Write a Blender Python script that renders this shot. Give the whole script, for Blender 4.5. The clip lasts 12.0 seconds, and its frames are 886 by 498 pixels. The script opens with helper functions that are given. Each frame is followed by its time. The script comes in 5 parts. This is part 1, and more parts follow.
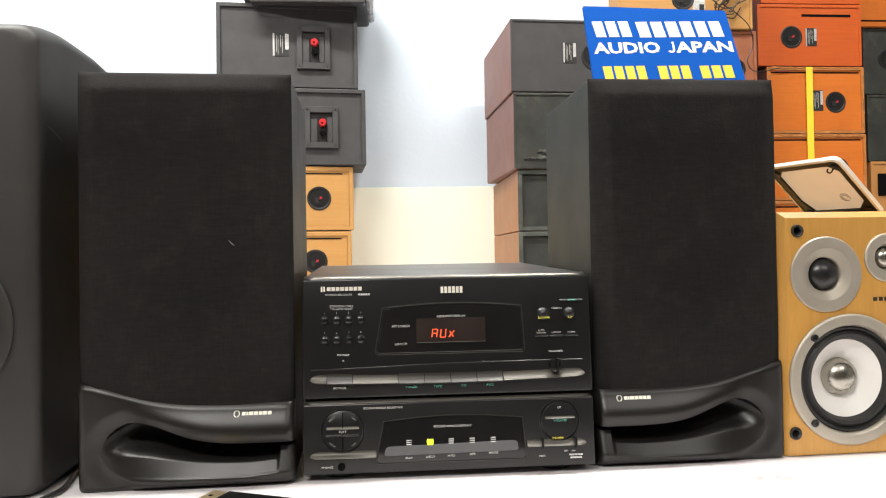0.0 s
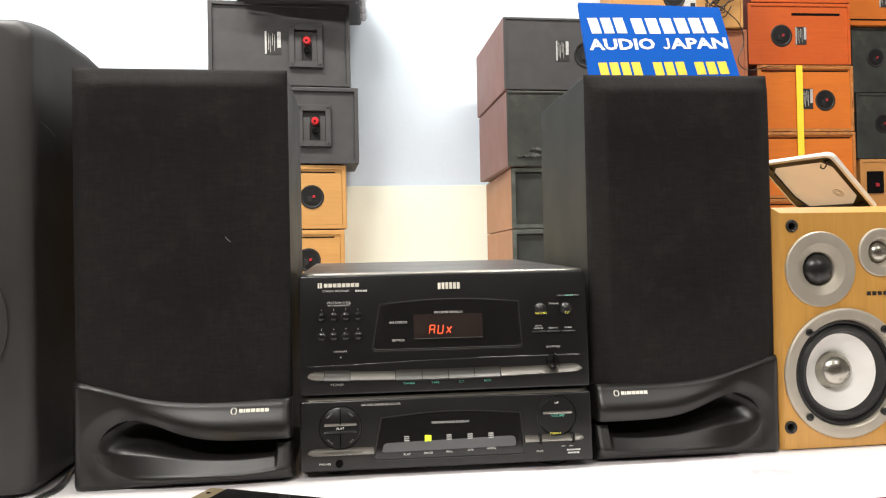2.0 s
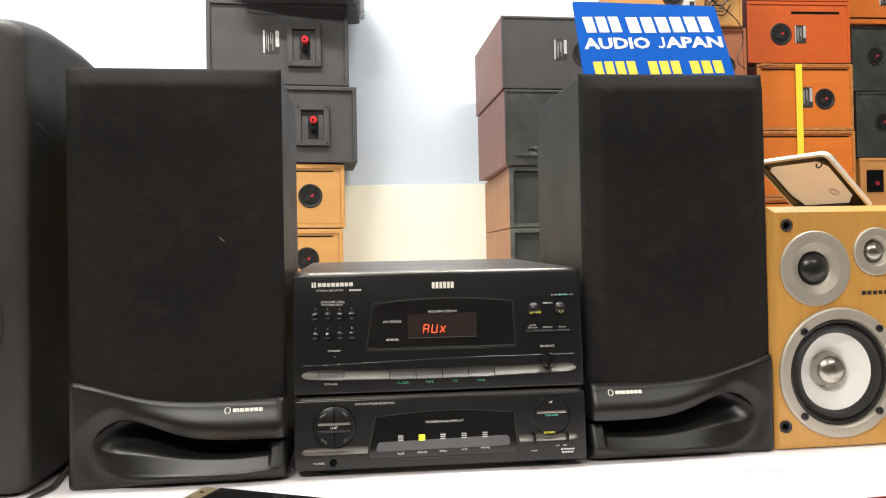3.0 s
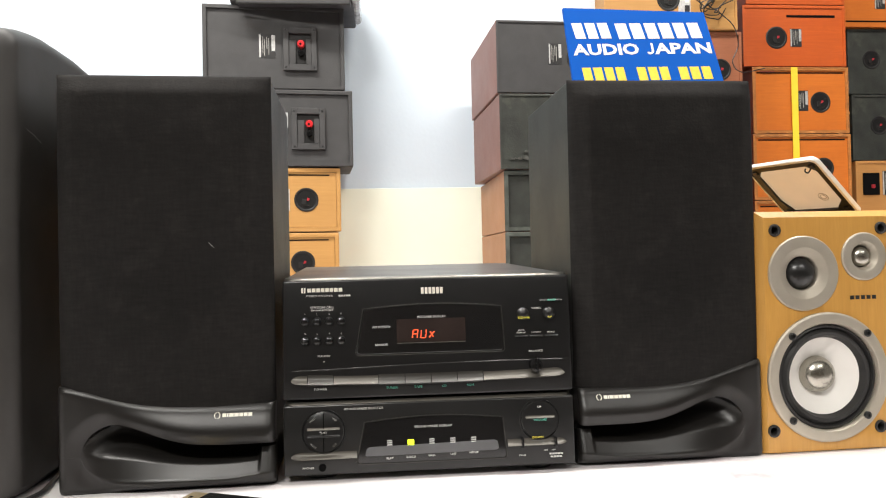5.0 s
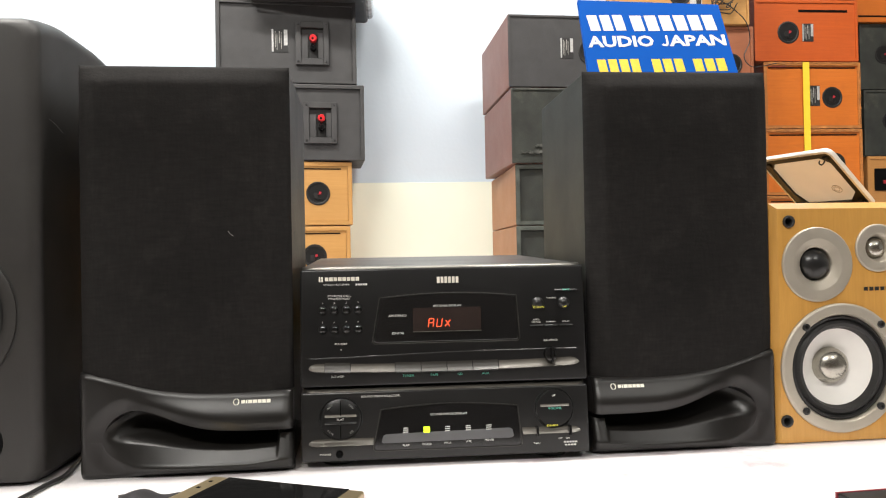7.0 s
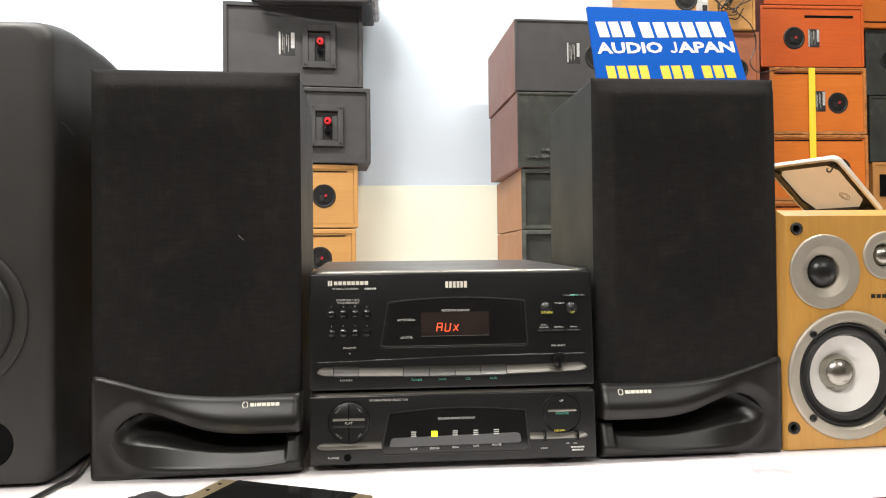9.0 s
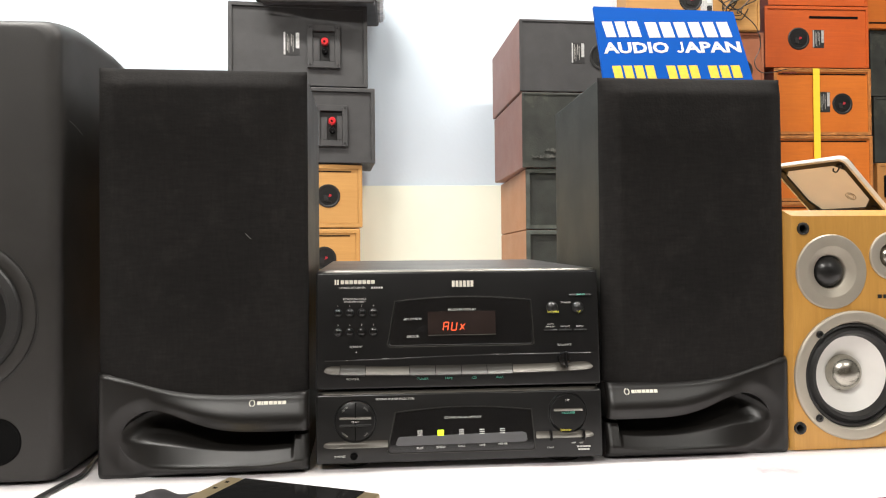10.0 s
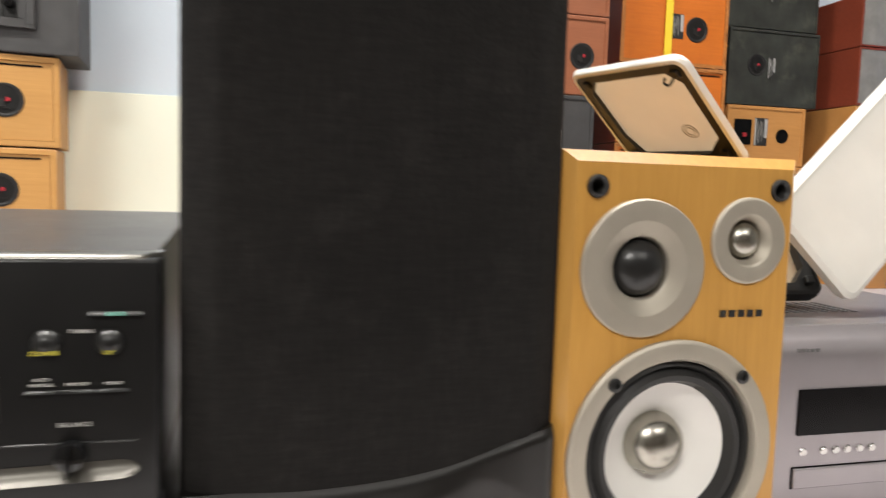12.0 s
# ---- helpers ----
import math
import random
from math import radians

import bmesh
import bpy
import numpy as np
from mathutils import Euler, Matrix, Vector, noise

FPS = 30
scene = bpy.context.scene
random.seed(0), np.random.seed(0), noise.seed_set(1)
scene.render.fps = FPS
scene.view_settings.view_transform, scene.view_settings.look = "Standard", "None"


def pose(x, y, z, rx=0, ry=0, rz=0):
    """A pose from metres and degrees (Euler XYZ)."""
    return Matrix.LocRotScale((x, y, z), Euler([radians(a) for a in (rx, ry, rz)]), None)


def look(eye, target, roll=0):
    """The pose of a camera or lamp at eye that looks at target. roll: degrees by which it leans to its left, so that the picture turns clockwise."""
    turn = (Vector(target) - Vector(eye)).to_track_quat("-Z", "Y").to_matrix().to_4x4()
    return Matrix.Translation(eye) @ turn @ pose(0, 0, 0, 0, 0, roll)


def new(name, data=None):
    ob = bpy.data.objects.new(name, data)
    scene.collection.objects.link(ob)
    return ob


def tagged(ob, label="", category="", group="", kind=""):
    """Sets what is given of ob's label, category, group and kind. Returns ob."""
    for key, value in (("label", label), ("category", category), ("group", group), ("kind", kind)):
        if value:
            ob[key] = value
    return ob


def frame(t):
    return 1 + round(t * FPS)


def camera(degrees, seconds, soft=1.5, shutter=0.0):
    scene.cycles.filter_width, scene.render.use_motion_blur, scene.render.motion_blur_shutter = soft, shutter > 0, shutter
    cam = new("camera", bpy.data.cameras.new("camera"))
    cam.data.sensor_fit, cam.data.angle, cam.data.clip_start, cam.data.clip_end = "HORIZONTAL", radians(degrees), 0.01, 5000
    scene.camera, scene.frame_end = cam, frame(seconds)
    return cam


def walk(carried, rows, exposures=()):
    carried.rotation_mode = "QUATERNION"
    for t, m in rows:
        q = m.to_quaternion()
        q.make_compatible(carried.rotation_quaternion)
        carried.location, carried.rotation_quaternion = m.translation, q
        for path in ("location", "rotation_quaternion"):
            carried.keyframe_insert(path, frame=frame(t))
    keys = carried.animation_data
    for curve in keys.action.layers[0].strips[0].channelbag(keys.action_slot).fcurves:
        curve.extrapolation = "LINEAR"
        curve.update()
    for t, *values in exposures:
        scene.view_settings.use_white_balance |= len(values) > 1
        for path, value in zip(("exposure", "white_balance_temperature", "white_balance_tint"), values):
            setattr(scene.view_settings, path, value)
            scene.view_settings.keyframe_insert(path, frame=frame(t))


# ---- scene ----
cam = camera(63.5, 12.0, soft=1.15, shutter=0.4)
PATH = [
    (0.0, (0.0346, -0.0423, 0.9495), (0.1924, 1.9514, 0.9731), -0.95),
    (0.5, (0.0358, -0.0405, 0.9476), (0.2026, 1.9524, 0.9736), -1.22),
    (1.0, (0.0367, -0.0393, 0.9437), (0.2067, 1.9534, 0.9646), -1.16),
    (1.5, (0.0334, -0.0427, 0.9466), (0.2108, 1.9493, 0.9650), -1.23),
    (2.0, (0.0286, -0.0414, 0.9460), (0.2127, 1.9500, 0.9690), -1.16),
    (2.5, (0.0293, -0.0414, 0.9452), (0.2157, 1.9498, 0.9669), -1.13),
    (3.0, (0.0356, -0.0419, 0.9465), (0.2150, 1.9499, 0.9659), -1.17),
    (5.0, (0.0461, -0.0465, 0.9495), (0.2236, 1.9455, 0.9745), -1.22),
    (5.5, (0.0470, -0.0515, 0.9454), (0.2415, 1.9387, 0.9817), -1.36),
    (6.0, (0.0377, -0.0481, 0.9431), (0.2213, 1.9433, 0.9746), -1.27),
    (6.5, (0.0341, -0.0517, 0.9424), (0.1906, 1.9421, 0.9629), -0.96),
    (7.0, (0.0373, -0.0520, 0.9429), (0.1949, 1.9417, 0.9598), -1.04),
    (9.0, (0.0312, -0.0542, 0.9456), (0.1822, 1.9399, 0.9682), -0.66),
    (9.5, (0.0284, -0.0542, 0.9446), (0.1773, 1.9401, 0.9690), -0.64),
    (10.0, (0.0271, -0.0548, 0.9442), (0.1719, 1.9398, 0.9689), -0.54),
    (10.5, (0.0292, -0.0526, 0.9426), (0.1743, 1.9420, 0.9695), -0.45),
    (10.7, (0.0382, -0.0428, 0.9400), (0.1834, 1.9518, 0.9637), -0.48),
    (11.0, (0.0804, 0.0195, 0.9423), (0.2586, 2.0115, 0.9399), -0.36),
    (11.2, (0.1204, 0.0794, 0.9547), (0.4193, 2.0559, 0.8902), 0.76),
    (11.5, (0.1666, 0.1493, 0.9659), (0.5492, 2.1101, 0.8728), 2.05),
    (11.7, (0.2098, 0.2256, 0.9678), (0.6291, 2.1775, 0.8478), 2.01),
    (12.0, (0.2630, 0.2840, 0.9650), (0.7605, 2.2140, 0.8010), 1.74),
]
walk(cam, [(t, look(eye, target, roll)) for t, eye, target, roll in PATH], [(0.0, 0.11), (3.0, 0.10), (5.0, 0.08), (6.0, 0.03), (7.0, 0.02), (9.0, 0.05), (10.8, 0.04), (11.5, -0.03), (12.0, -0.07)])

# ---- world and lamps ----
world = bpy.data.worlds.new("World")
scene.world = world
world.use_nodes = True
world.node_tree.nodes["Background"].inputs[0].default_value = (0.6, 0.7, 0.85, 1)
world.node_tree.nodes["Background"].inputs[1].default_value = 0.15

TABLE = 0.752


# ---- materials ----
def mat(name, color, rough=0.5, metal=0.0, vary=0.12, scale=40.0, bump=0.0, bump_scale=300.0, coat=0.0, spec=0.5,
        stain=0.0, stain_scale=6.0, stain_color=None, stretch=(1, 1, 1), rand=0.0, emit=0.0):
    """A principled surface with variation at two scales, fine relief and stains."""
    m = bpy.data.materials.new(name)
    m.use_nodes = True
    nt = m.node_tree
    b = nt.nodes["Principled BSDF"]
    link = nt.links.new
    tc = nt.nodes.new("ShaderNodeTexCoord")
    mp = nt.nodes.new("ShaderNodeMapping")
    mp.inputs["Scale"].default_value = stretch
    link(tc.outputs["Object"], mp.inputs["Vector"])
    n1 = nt.nodes.new("ShaderNodeTexNoise")
    n1.inputs["Scale"].default_value = scale
    n1.inputs["Detail"].default_value = 6
    link(mp.outputs[0], n1.inputs["Vector"])
    ramp = nt.nodes.new("ShaderNodeMapRange")
    ramp.inputs["From Min"].default_value = 0.3
    ramp.inputs["From Max"].default_value = 0.7
    ramp.inputs["To Min"].default_value = 1 - vary
    ramp.inputs["To Max"].default_value = 1 + vary
    link(n1.outputs["Fac"], ramp.inputs["Value"])
    mul = nt.nodes.new("ShaderNodeVectorMath")
    mul.operation = "SCALE"
    mul.inputs[0].default_value = color
    link(ramp.outputs[0], mul.inputs["Scale"])
    out = mul.outputs[0]
    if rand > 0:
        oi = nt.nodes.new("ShaderNodeObjectInfo")
        r2 = nt.nodes.new("ShaderNodeMapRange")
        r2.inputs["To Min"].default_value = 1 - rand
        r2.inputs["To Max"].default_value = 1 + rand
        link(oi.outputs["Random"], r2.inputs["Value"])
        m2 = nt.nodes.new("ShaderNodeVectorMath")
        m2.operation = "SCALE"
        link(out, m2.inputs[0])
        link(r2.outputs[0], m2.inputs["Scale"])
        out = m2.outputs[0]
    if stain > 0:
        n2 = nt.nodes.new("ShaderNodeTexNoise")
        n2.inputs["Scale"].default_value = stain_scale
        n2.inputs["Detail"].default_value = 8
        n2.inputs["Roughness"].default_value = 0.65
        link(tc.outputs["Object"], n2.inputs["Vector"])
        r3 = nt.nodes.new("ShaderNodeMapRange")
        r3.inputs["From Min"].default_value = 0.52
        r3.inputs["From Max"].default_value = 0.72
        r3.inputs["To Max"].default_value = stain
        link(n2.outputs["Fac"], r3.inputs["Value"])
        mx = nt.nodes.new("ShaderNodeMix")
        mx.data_type = "RGBA"
        link(r3.outputs[0], mx.inputs["Factor"])
        link(out, mx.inputs["A"])
        mx.inputs["B"].default_value = (*(stain_color or [c * 0.5 for c in color]), 1)
        out = mx.outputs["Result"]
    link(out, b.inputs["Base Color"])
    n4 = nt.nodes.new("ShaderNodeTexNoise")
    n4.inputs["Scale"].default_value = 18
    n4.inputs["Detail"].default_value = 5
    link(tc.outputs["Object"], n4.inputs["Vector"])
    rr = nt.nodes.new("ShaderNodeMapRange")
    rr.inputs["To Min"].default_value = max(0.02, rough * 0.8)
    rr.inputs["To Max"].default_value = min(1, rough * 1.2)
    link(n4.outputs["Fac"], rr.inputs["Value"])
    link(rr.outputs[0], b.inputs["Roughness"])
    b.inputs["Metallic"].default_value = metal
    b.inputs["Coat Weight"].default_value = coat
    b.inputs["Coat Roughness"].default_value = 0.08
    b.inputs["Specular IOR Level"].default_value = spec
    if bump > 0:
        n3 = nt.nodes.new("ShaderNodeTexNoise")
        n3.inputs["Scale"].default_value = bump_scale
        n3.inputs["Detail"].default_value = 3
        link(mp.outputs[0], n3.inputs["Vector"])
        bp = nt.nodes.new("ShaderNodeBump")
        bp.inputs["Strength"].default_value = bump
        bp.inputs["Distance"].default_value = 0.002
        link(n3.outputs["Fac"], bp.inputs["Height"])
        link(bp.outputs[0], b.inputs["Normal"])
    if emit > 0:
        b.inputs["Emission Color"].default_value = (*color, 1)
        b.inputs["Emission Strength"].default_value = emit
    return m


def cloth_mat(name, color, cell=420.0):
    """Speaker cloth: fine uneven relief, faint dust."""
    m = mat(name, color, rough=0.95, vary=0.25, scale=9, spec=0.15, stain=0.6, stain_scale=38,
            stain_color=[c * 1.8 for c in color])
    nt = m.node_tree
    b = nt.nodes["Principled BSDF"]
    tc = nt.nodes["Texture Coordinate"]
    tint = b.inputs["Base Color"].links[0].from_socket
    for stretch, depth in (((70, 70, 480), 0.17), ((480, 70, 70), 0.13)):
        mp = nt.nodes.new("ShaderNodeMapping")
        mp.inputs["Scale"].default_value = stretch
        nt.links.new(tc.outputs["Object"], mp.inputs["Vector"])
        th = nt.nodes.new("ShaderNodeTexNoise")
        th.inputs["Scale"].default_value = 1.0
        th.inputs["Detail"].default_value = 4
        th.inputs["Roughness"].default_value = 0.6
        nt.links.new(mp.outputs[0], th.inputs["Vector"])
        rg = nt.nodes.new("ShaderNodeMapRange")
        rg.inputs["From Min"].default_value = 0.32
        rg.inputs["From Max"].default_value = 0.68
        rg.inputs["To Min"].default_value = 1 - depth
        rg.inputs["To Max"].default_value = 1 + depth
        nt.links.new(th.outputs["Fac"], rg.inputs["Value"])
        sc = nt.nodes.new("ShaderNodeVectorMath")
        sc.operation = "SCALE"
        nt.links.new(tint, sc.inputs[0])
        nt.links.new(rg.outputs[0], sc.inputs["Scale"])
        tint = sc.outputs[0]
    nt.links.new(tint, b.inputs["Base Color"])
    ad = nt.nodes.new("ShaderNodeTexNoise")
    ad.inputs["Scale"].default_value = cell
    ad.inputs["Detail"].default_value = 2
    nt.links.new(tc.outputs["Object"], ad.inputs["Vector"])
    bp = nt.nodes.new("ShaderNodeBump")
    bp.inputs["Strength"].default_value = 0.35
    bp.inputs["Distance"].default_value = 0.0008
    nt.links.new(ad.outputs[0], bp.inputs["Height"])
    nt.links.new(bp.outputs[0], b.inputs["Normal"])
    return m


def wood_mat(name, color, dark, rough=0.45, grain=(1.2, 14, 14), vary=0.1, coat=0.0, stain=0.0):
    """Veneer: long stretched grain between two tones."""
    m = mat(name, color, rough=rough, vary=vary, scale=7, coat=coat, stain=stain, stain_scale=26,
            stain_color=[c * 0.6 for c in color])
    nt = m.node_tree
    b = nt.nodes["Principled BSDF"]
    old = b.inputs["Base Color"].links[0].from_socket
    tc = nt.nodes["Texture Coordinate"]
    mp = nt.nodes.new("ShaderNodeMapping")
    mp.inputs["Scale"].default_value = grain
    nt.links.new(tc.outputs["Object"], mp.inputs["Vector"])
    n = nt.nodes.new("ShaderNodeTexNoise")
    n.inputs["Scale"].default_value = 12
    n.inputs["Detail"].default_value = 9
    n.inputs["Roughness"].default_value = 0.7
    n.inputs["Distortion"].default_value = 0.6
    nt.links.new(mp.outputs[0], n.inputs["Vector"])
    r = nt.nodes.new("ShaderNodeMapRange")
    r.inputs["From Min"].default_value = 0.38
    r.inputs["From Max"].default_value = 0.68
    r.inputs["To Max"].default_value = 0.75
    nt.links.new(n.outputs["Fac"], r.inputs["Value"])
    mx = nt.nodes.new("ShaderNodeMix")
    mx.data_type = "RGBA"
    nt.links.new(r.outputs[0], mx.inputs["Factor"])
    nt.links.new(old, mx.inputs["A"])
    mx.inputs["B"].default_value = (*dark, 1)
    nt.links.new(mx.outputs["Result"], b.inputs["Base Color"])
    return m


M = {}
M["paint"] = mat("wall_paint", (0.64, 0.73, 0.815), 0.6, vary=0.03, scale=3, bump=0.15, bump_scale=120)
M["tile"] = mat("cream_wall_tile", (0.89, 0.93, 0.80), 0.25, vary=0.03, scale=4, bump=0.02, bump_scale=30)
M["grout"] = mat("grout", (0.62, 0.58, 0.48), 0.9, vary=0.1)
# tones of unseen walls, kept dark so black fronts reflect less
M["dark_wall"] = mat("dimming_wall_brown", (0.10, 0.085, 0.07), 0.8, vary=0.5, scale=4)
M["white_wall"] = mat("dimming_wall_grey", (0.27, 0.26, 0.245), 0.7, vary=0.04, scale=3)
M["ceiling"] = mat("ceiling_paint", (0.8, 0.8, 0.8), 0.8, vary=0.03)
M["floor"] = mat("floor_tile", (0.22, 0.19, 0.17), 0.35, vary=0.12, scale=5)
M["marble"] = mat("marble_film", (0.69, 0.665, 0.67), 0.34, vary=0.03, scale=6, stain=0.85, stain_scale=15,
                  stain_color=(0.40, 0.29, 0.32))
M["red_edge"] = mat("table_red_edge", (0.22, 0.03, 0.04), 0.4)
M["steel_leg"] = mat("grey_steel", (0.3, 0.3, 0.3), 0.4, 0.8)
M["cloth"] = cloth_mat("black_cloth", (0.0126, 0.0116, 0.0110))
M["vinyl"] = mat("black_vinyl", (0.016, 0.0172, 0.0145), 0.5, spec=0.32, vary=0.15, scale=60, bump=0.12, bump_scale=700, stain=0.15,
                 stain_scale=9, stain_color=(0.04, 0.042, 0.037))
M["base_plastic"] = mat("black_moulded_plastic", (0.0066, 0.0058, 0.0050), 0.37, spec=0.45, vary=0.10, scale=30, bump=0.015,
                        bump_scale=900, stain=0.05, stain_scale=14, stain_color=(0.05, 0.05, 0.05))
M["tower_vinyl"] = mat("dull_black_vinyl", (0.0200, 0.0182, 0.0166), 0.55, vary=0.12, scale=25, bump=0.05, bump_scale=700, stain=0.3,
                       stain_scale=5, stain_color=(0.06, 0.06, 0.055))
M["rec_case"] = mat("receiver_case", (0.105, 0.100, 0.096), 0.36, metal=0.45, vary=0.1, scale=80, bump=0.05, bump_scale=900)
M["rec_face"] = mat("receiver_face", (0.0078, 0.0078, 0.0080), 0.31, spec=0.38, vary=0.12, scale=60, bump=0.03, bump_scale=600)
M["rec_face2"] = mat("amplifier_face", (0.0105, 0.0105, 0.0105), 0.31, spec=0.4, vary=0.12, scale=60, bump=0.03, bump_scale=600)
M["rec_edge"] = mat("highlight_edge", (0.27, 0.255, 0.23), 0.30, metal=0.9, vary=0.1)
M["gloss_black"] = mat("gloss_black", (0.006, 0.006, 0.0065), 0.10, vary=0.1, coat=0.3)
M["display_black"] = mat("dark_display_glass", (0.005, 0.0045, 0.005), 0.22, spec=0.15, vary=0.1)
M["lcd"] = mat("lcd_glass", (0.024, 0.0165, 0.015), 0.12, vary=0.1)
M["red_led"] = mat("red_segments", (1.0, 0.10, 0.03), 0.5, vary=0, emit=1.5)
M["green_led"] = mat("yellow_green_segment", (0.75, 1.0, 0.02), 0.5, vary=0, emit=1.6)
M["smoke"] = mat("smoky_grey_plastic", (0.095, 0.095, 0.10), 0.3, vary=0.1)
M["print_grey"] = mat("grey_print", (0.60, 0.60, 0.57), 0.6, vary=0.05)
M["print_dim"] = mat("dim_grey_print", (0.26, 0.26, 0.25), 0.6, vary=0.05)
M["print_white"] = mat("white_print", (0.75, 0.74, 0.70), 0.6, vary=0.05)
M["mark"] = mat("pale_gold_print", (0.72, 0.69, 0.60), 0.5, vary=0.1, scale=300)
M["print_yellow"] = mat("yellow_print", (0.75, 0.68, 0.08), 0.6, vary=0.05)
M["print_green"] = mat("green_print", (0.14, 0.55, 0.42), 0.6, vary=0.05)
M["bar"] = mat("satin_grey_bar", (0.085, 0.079, 0.068), 0.40, metal=0.45, vary=0.08)
M["button_grey"] = mat("satin_dark_grey_button", (0.042, 0.040, 0.036), 0.36, metal=0.3, vary=0.08)
M["maple"] = wood_mat("maple_veneer", (0.60, 0.315, 0.072), (0.50, 0.25, 0.052), 0.35, grain=(16, 16, 0.9), vary=0.05, coat=0.15)
M["silver"] = mat("silver_ring", (0.45, 0.41, 0.34), 0.5, metal=0.55, vary=0.05, scale=50)
M["chrome"] = mat("polished_dome", (0.62, 0.61, 0.59), 0.16, metal=1.0, vary=0.04)
M["satin_dome"] = mat("satin_metal_dome", (0.44, 0.42, 0.37), 0.27, metal=1.0, vary=0.04)
M["cone"] = mat("white_cone", (0.78, 0.76, 0.72), 0.42, vary=0.04, scale=30)
M["rubber"] = mat("black_rubber", (0.023, 0.0225, 0.022), 0.48, vary=0.15, spec=0.42)
M["dome_black"] = mat("black_dome", (0.012, 0.012, 0.012), 0.3, vary=0.1)
# near-black colour for the shade in holes and gaps, and for small black parts
M["hole"] = mat("cavity_shade_black", (0.005, 0.005, 0.005), 0.9, vary=0.1, spec=0.05)
M["white_plastic"] = mat("off_white_cover", (0.85, 0.83, 0.78), 0.5, vary=0.03, bump=0.05, bump_scale=900)
M["black_plastic"] = mat("black_plastic", (0.008, 0.008, 0.008), 0.4, vary=0.15)
M["dcd"] = mat("silver_face", (0.41, 0.38, 0.395), 0.36, metal=0.75, vary=0.04, scale=30)
M["dcd_slot"] = mat("shaded_slot", (0.08, 0.08, 0.08), 0.6)
M["dcd_top"] = mat("silver_painted_case", (0.24, 0.225, 0.225), 0.4, metal=0.5, vary=0.06)
M["blue"] = mat("blue_board", (0.003, 0.085, 0.42), 0.6, spec=0.05, vary=0.05, scale=8)
M["gold"] = mat("gold_metal", (0.50, 0.40, 0.24), 0.35, metal=0.85, vary=0.05)
M["glass_black"] = mat("black_glass", (0.008, 0.008, 0.008), 0.05, vary=0.05, coat=0.4)
M["red_clip"] = mat("dull_red_clip", (0.36, 0.02, 0.03), 0.4, vary=0.1)
M["red_post"] = mat("red_binding_post", (0.55, 0.02, 0.025), 0.3, vary=0.1)
M["grey_back"] = mat("charcoal_board", (0.042, 0.041, 0.0415), 0.6, vary=0.14, scale=30, bump=0.1, bump_scale=400, stain=0.35,
                     stain_scale=7, stain_color=(0.09, 0.09, 0.085))
M["charcoal"] = mat("worn_charcoal_board", (0.024, 0.0265, 0.0215), 0.6, vary=0.45, scale=22, bump=0.2, bump_scale=300, stain=0.9,
                    stain_scale=9, stain_color=(0.092, 0.095, 0.070))
M["scuff"] = mat("grey_scuff", (0.062, 0.062, 0.054), 0.8, vary=0.5, scale=70, stain=0.9, stain_scale=60, stain_color=(0.03, 0.032, 0.027))
M["green_rim"] = mat("greenish_worn_rim", (0.060, 0.067, 0.056), 0.7, vary=0.4, scale=40)
M["maroon"] = wood_mat("maroon_veneer", (0.21, 0.096, 0.074), (0.17, 0.073, 0.055), 0.5)
M["brown_side"] = wood_mat("tan_veneer", (0.36, 0.155, 0.062), (0.30, 0.12, 0.046), 0.5)
M["beech"] = wood_mat("beech_board", (0.50, 0.265, 0.08), (0.43, 0.215, 0.06), 0.5, grain=(1, 16, 16))
M["orange"] = wood_mat("orange_veneer", (0.56, 0.150, 0.018), (0.47, 0.115, 0.014), 0.4, grain=(1, 15, 15), stain=0.35)
M["red_orange"] = wood_mat("red_orange_veneer", (0.50, 0.092, 0.014), (0.40, 0.068, 0.011), 0.4, grain=(1, 15, 15), stain=0.3)
M["worn_rim"] = wood_mat("worn_brown_rim", (0.46, 0.17, 0.035), (0.27, 0.10, 0.03), 0.5, vary=0.3, stain=0.6)
M["ragged"] = mat("torn_veneer_edge", (0.36, 0.14, 0.035), 0.8, vary=0.5, scale=60, stain=0.7, stain_scale=60, stain_color=(0.52, 0.22, 0.06))
M["dark_red"] = wood_mat("dark_red_veneer", (0.21, 0.043, 0.021), (0.155, 0.029, 0.014), 0.4)
M["brown_board"] = wood_mat("brown_board", (0.29, 0.10, 0.045), (0.23, 0.075, 0.032), 0.5)
M["oak"] = wood_mat("oak_board", (0.52, 0.25, 0.075), (0.44, 0.20, 0.055), 0.45)
M["grey_front"] = mat("grey_cloth_front", (0.22, 0.215, 0.20), 0.9, vary=0.15, scale=30, bump=0.2, bump_scale=900)
M["stamp"] = mat("faint_stamp", (0.36, 0.27, 0.17), 0.8)
M["label"] = mat("label_silver", (0.55, 0.55, 0.54), 0.35, metal=0.4, vary=0.2, scale=200)
M["label_black"] = mat("label_black", (0.02, 0.02, 0.02), 0.4, vary=0.2)
M["label_ink"] = mat("pale_label_print", (0.42, 0.41, 0.38), 0.5, vary=0.4, scale=300)
M["cup_plastic"] = mat("dull_cup_plastic", (0.014, 0.0136, 0.013), 0.48, spec=0.4, vary=0.2)
M["cup_well"] = mat("shaded_cup_well", (0.0075, 0.0072, 0.007), 0.45, spec=0.35, vary=0.3, scale=90)
M["sign_yellow"] = mat("sign_yellow", (0.82, 0.55, 0.03), 0.6, vary=0.1, scale=300)
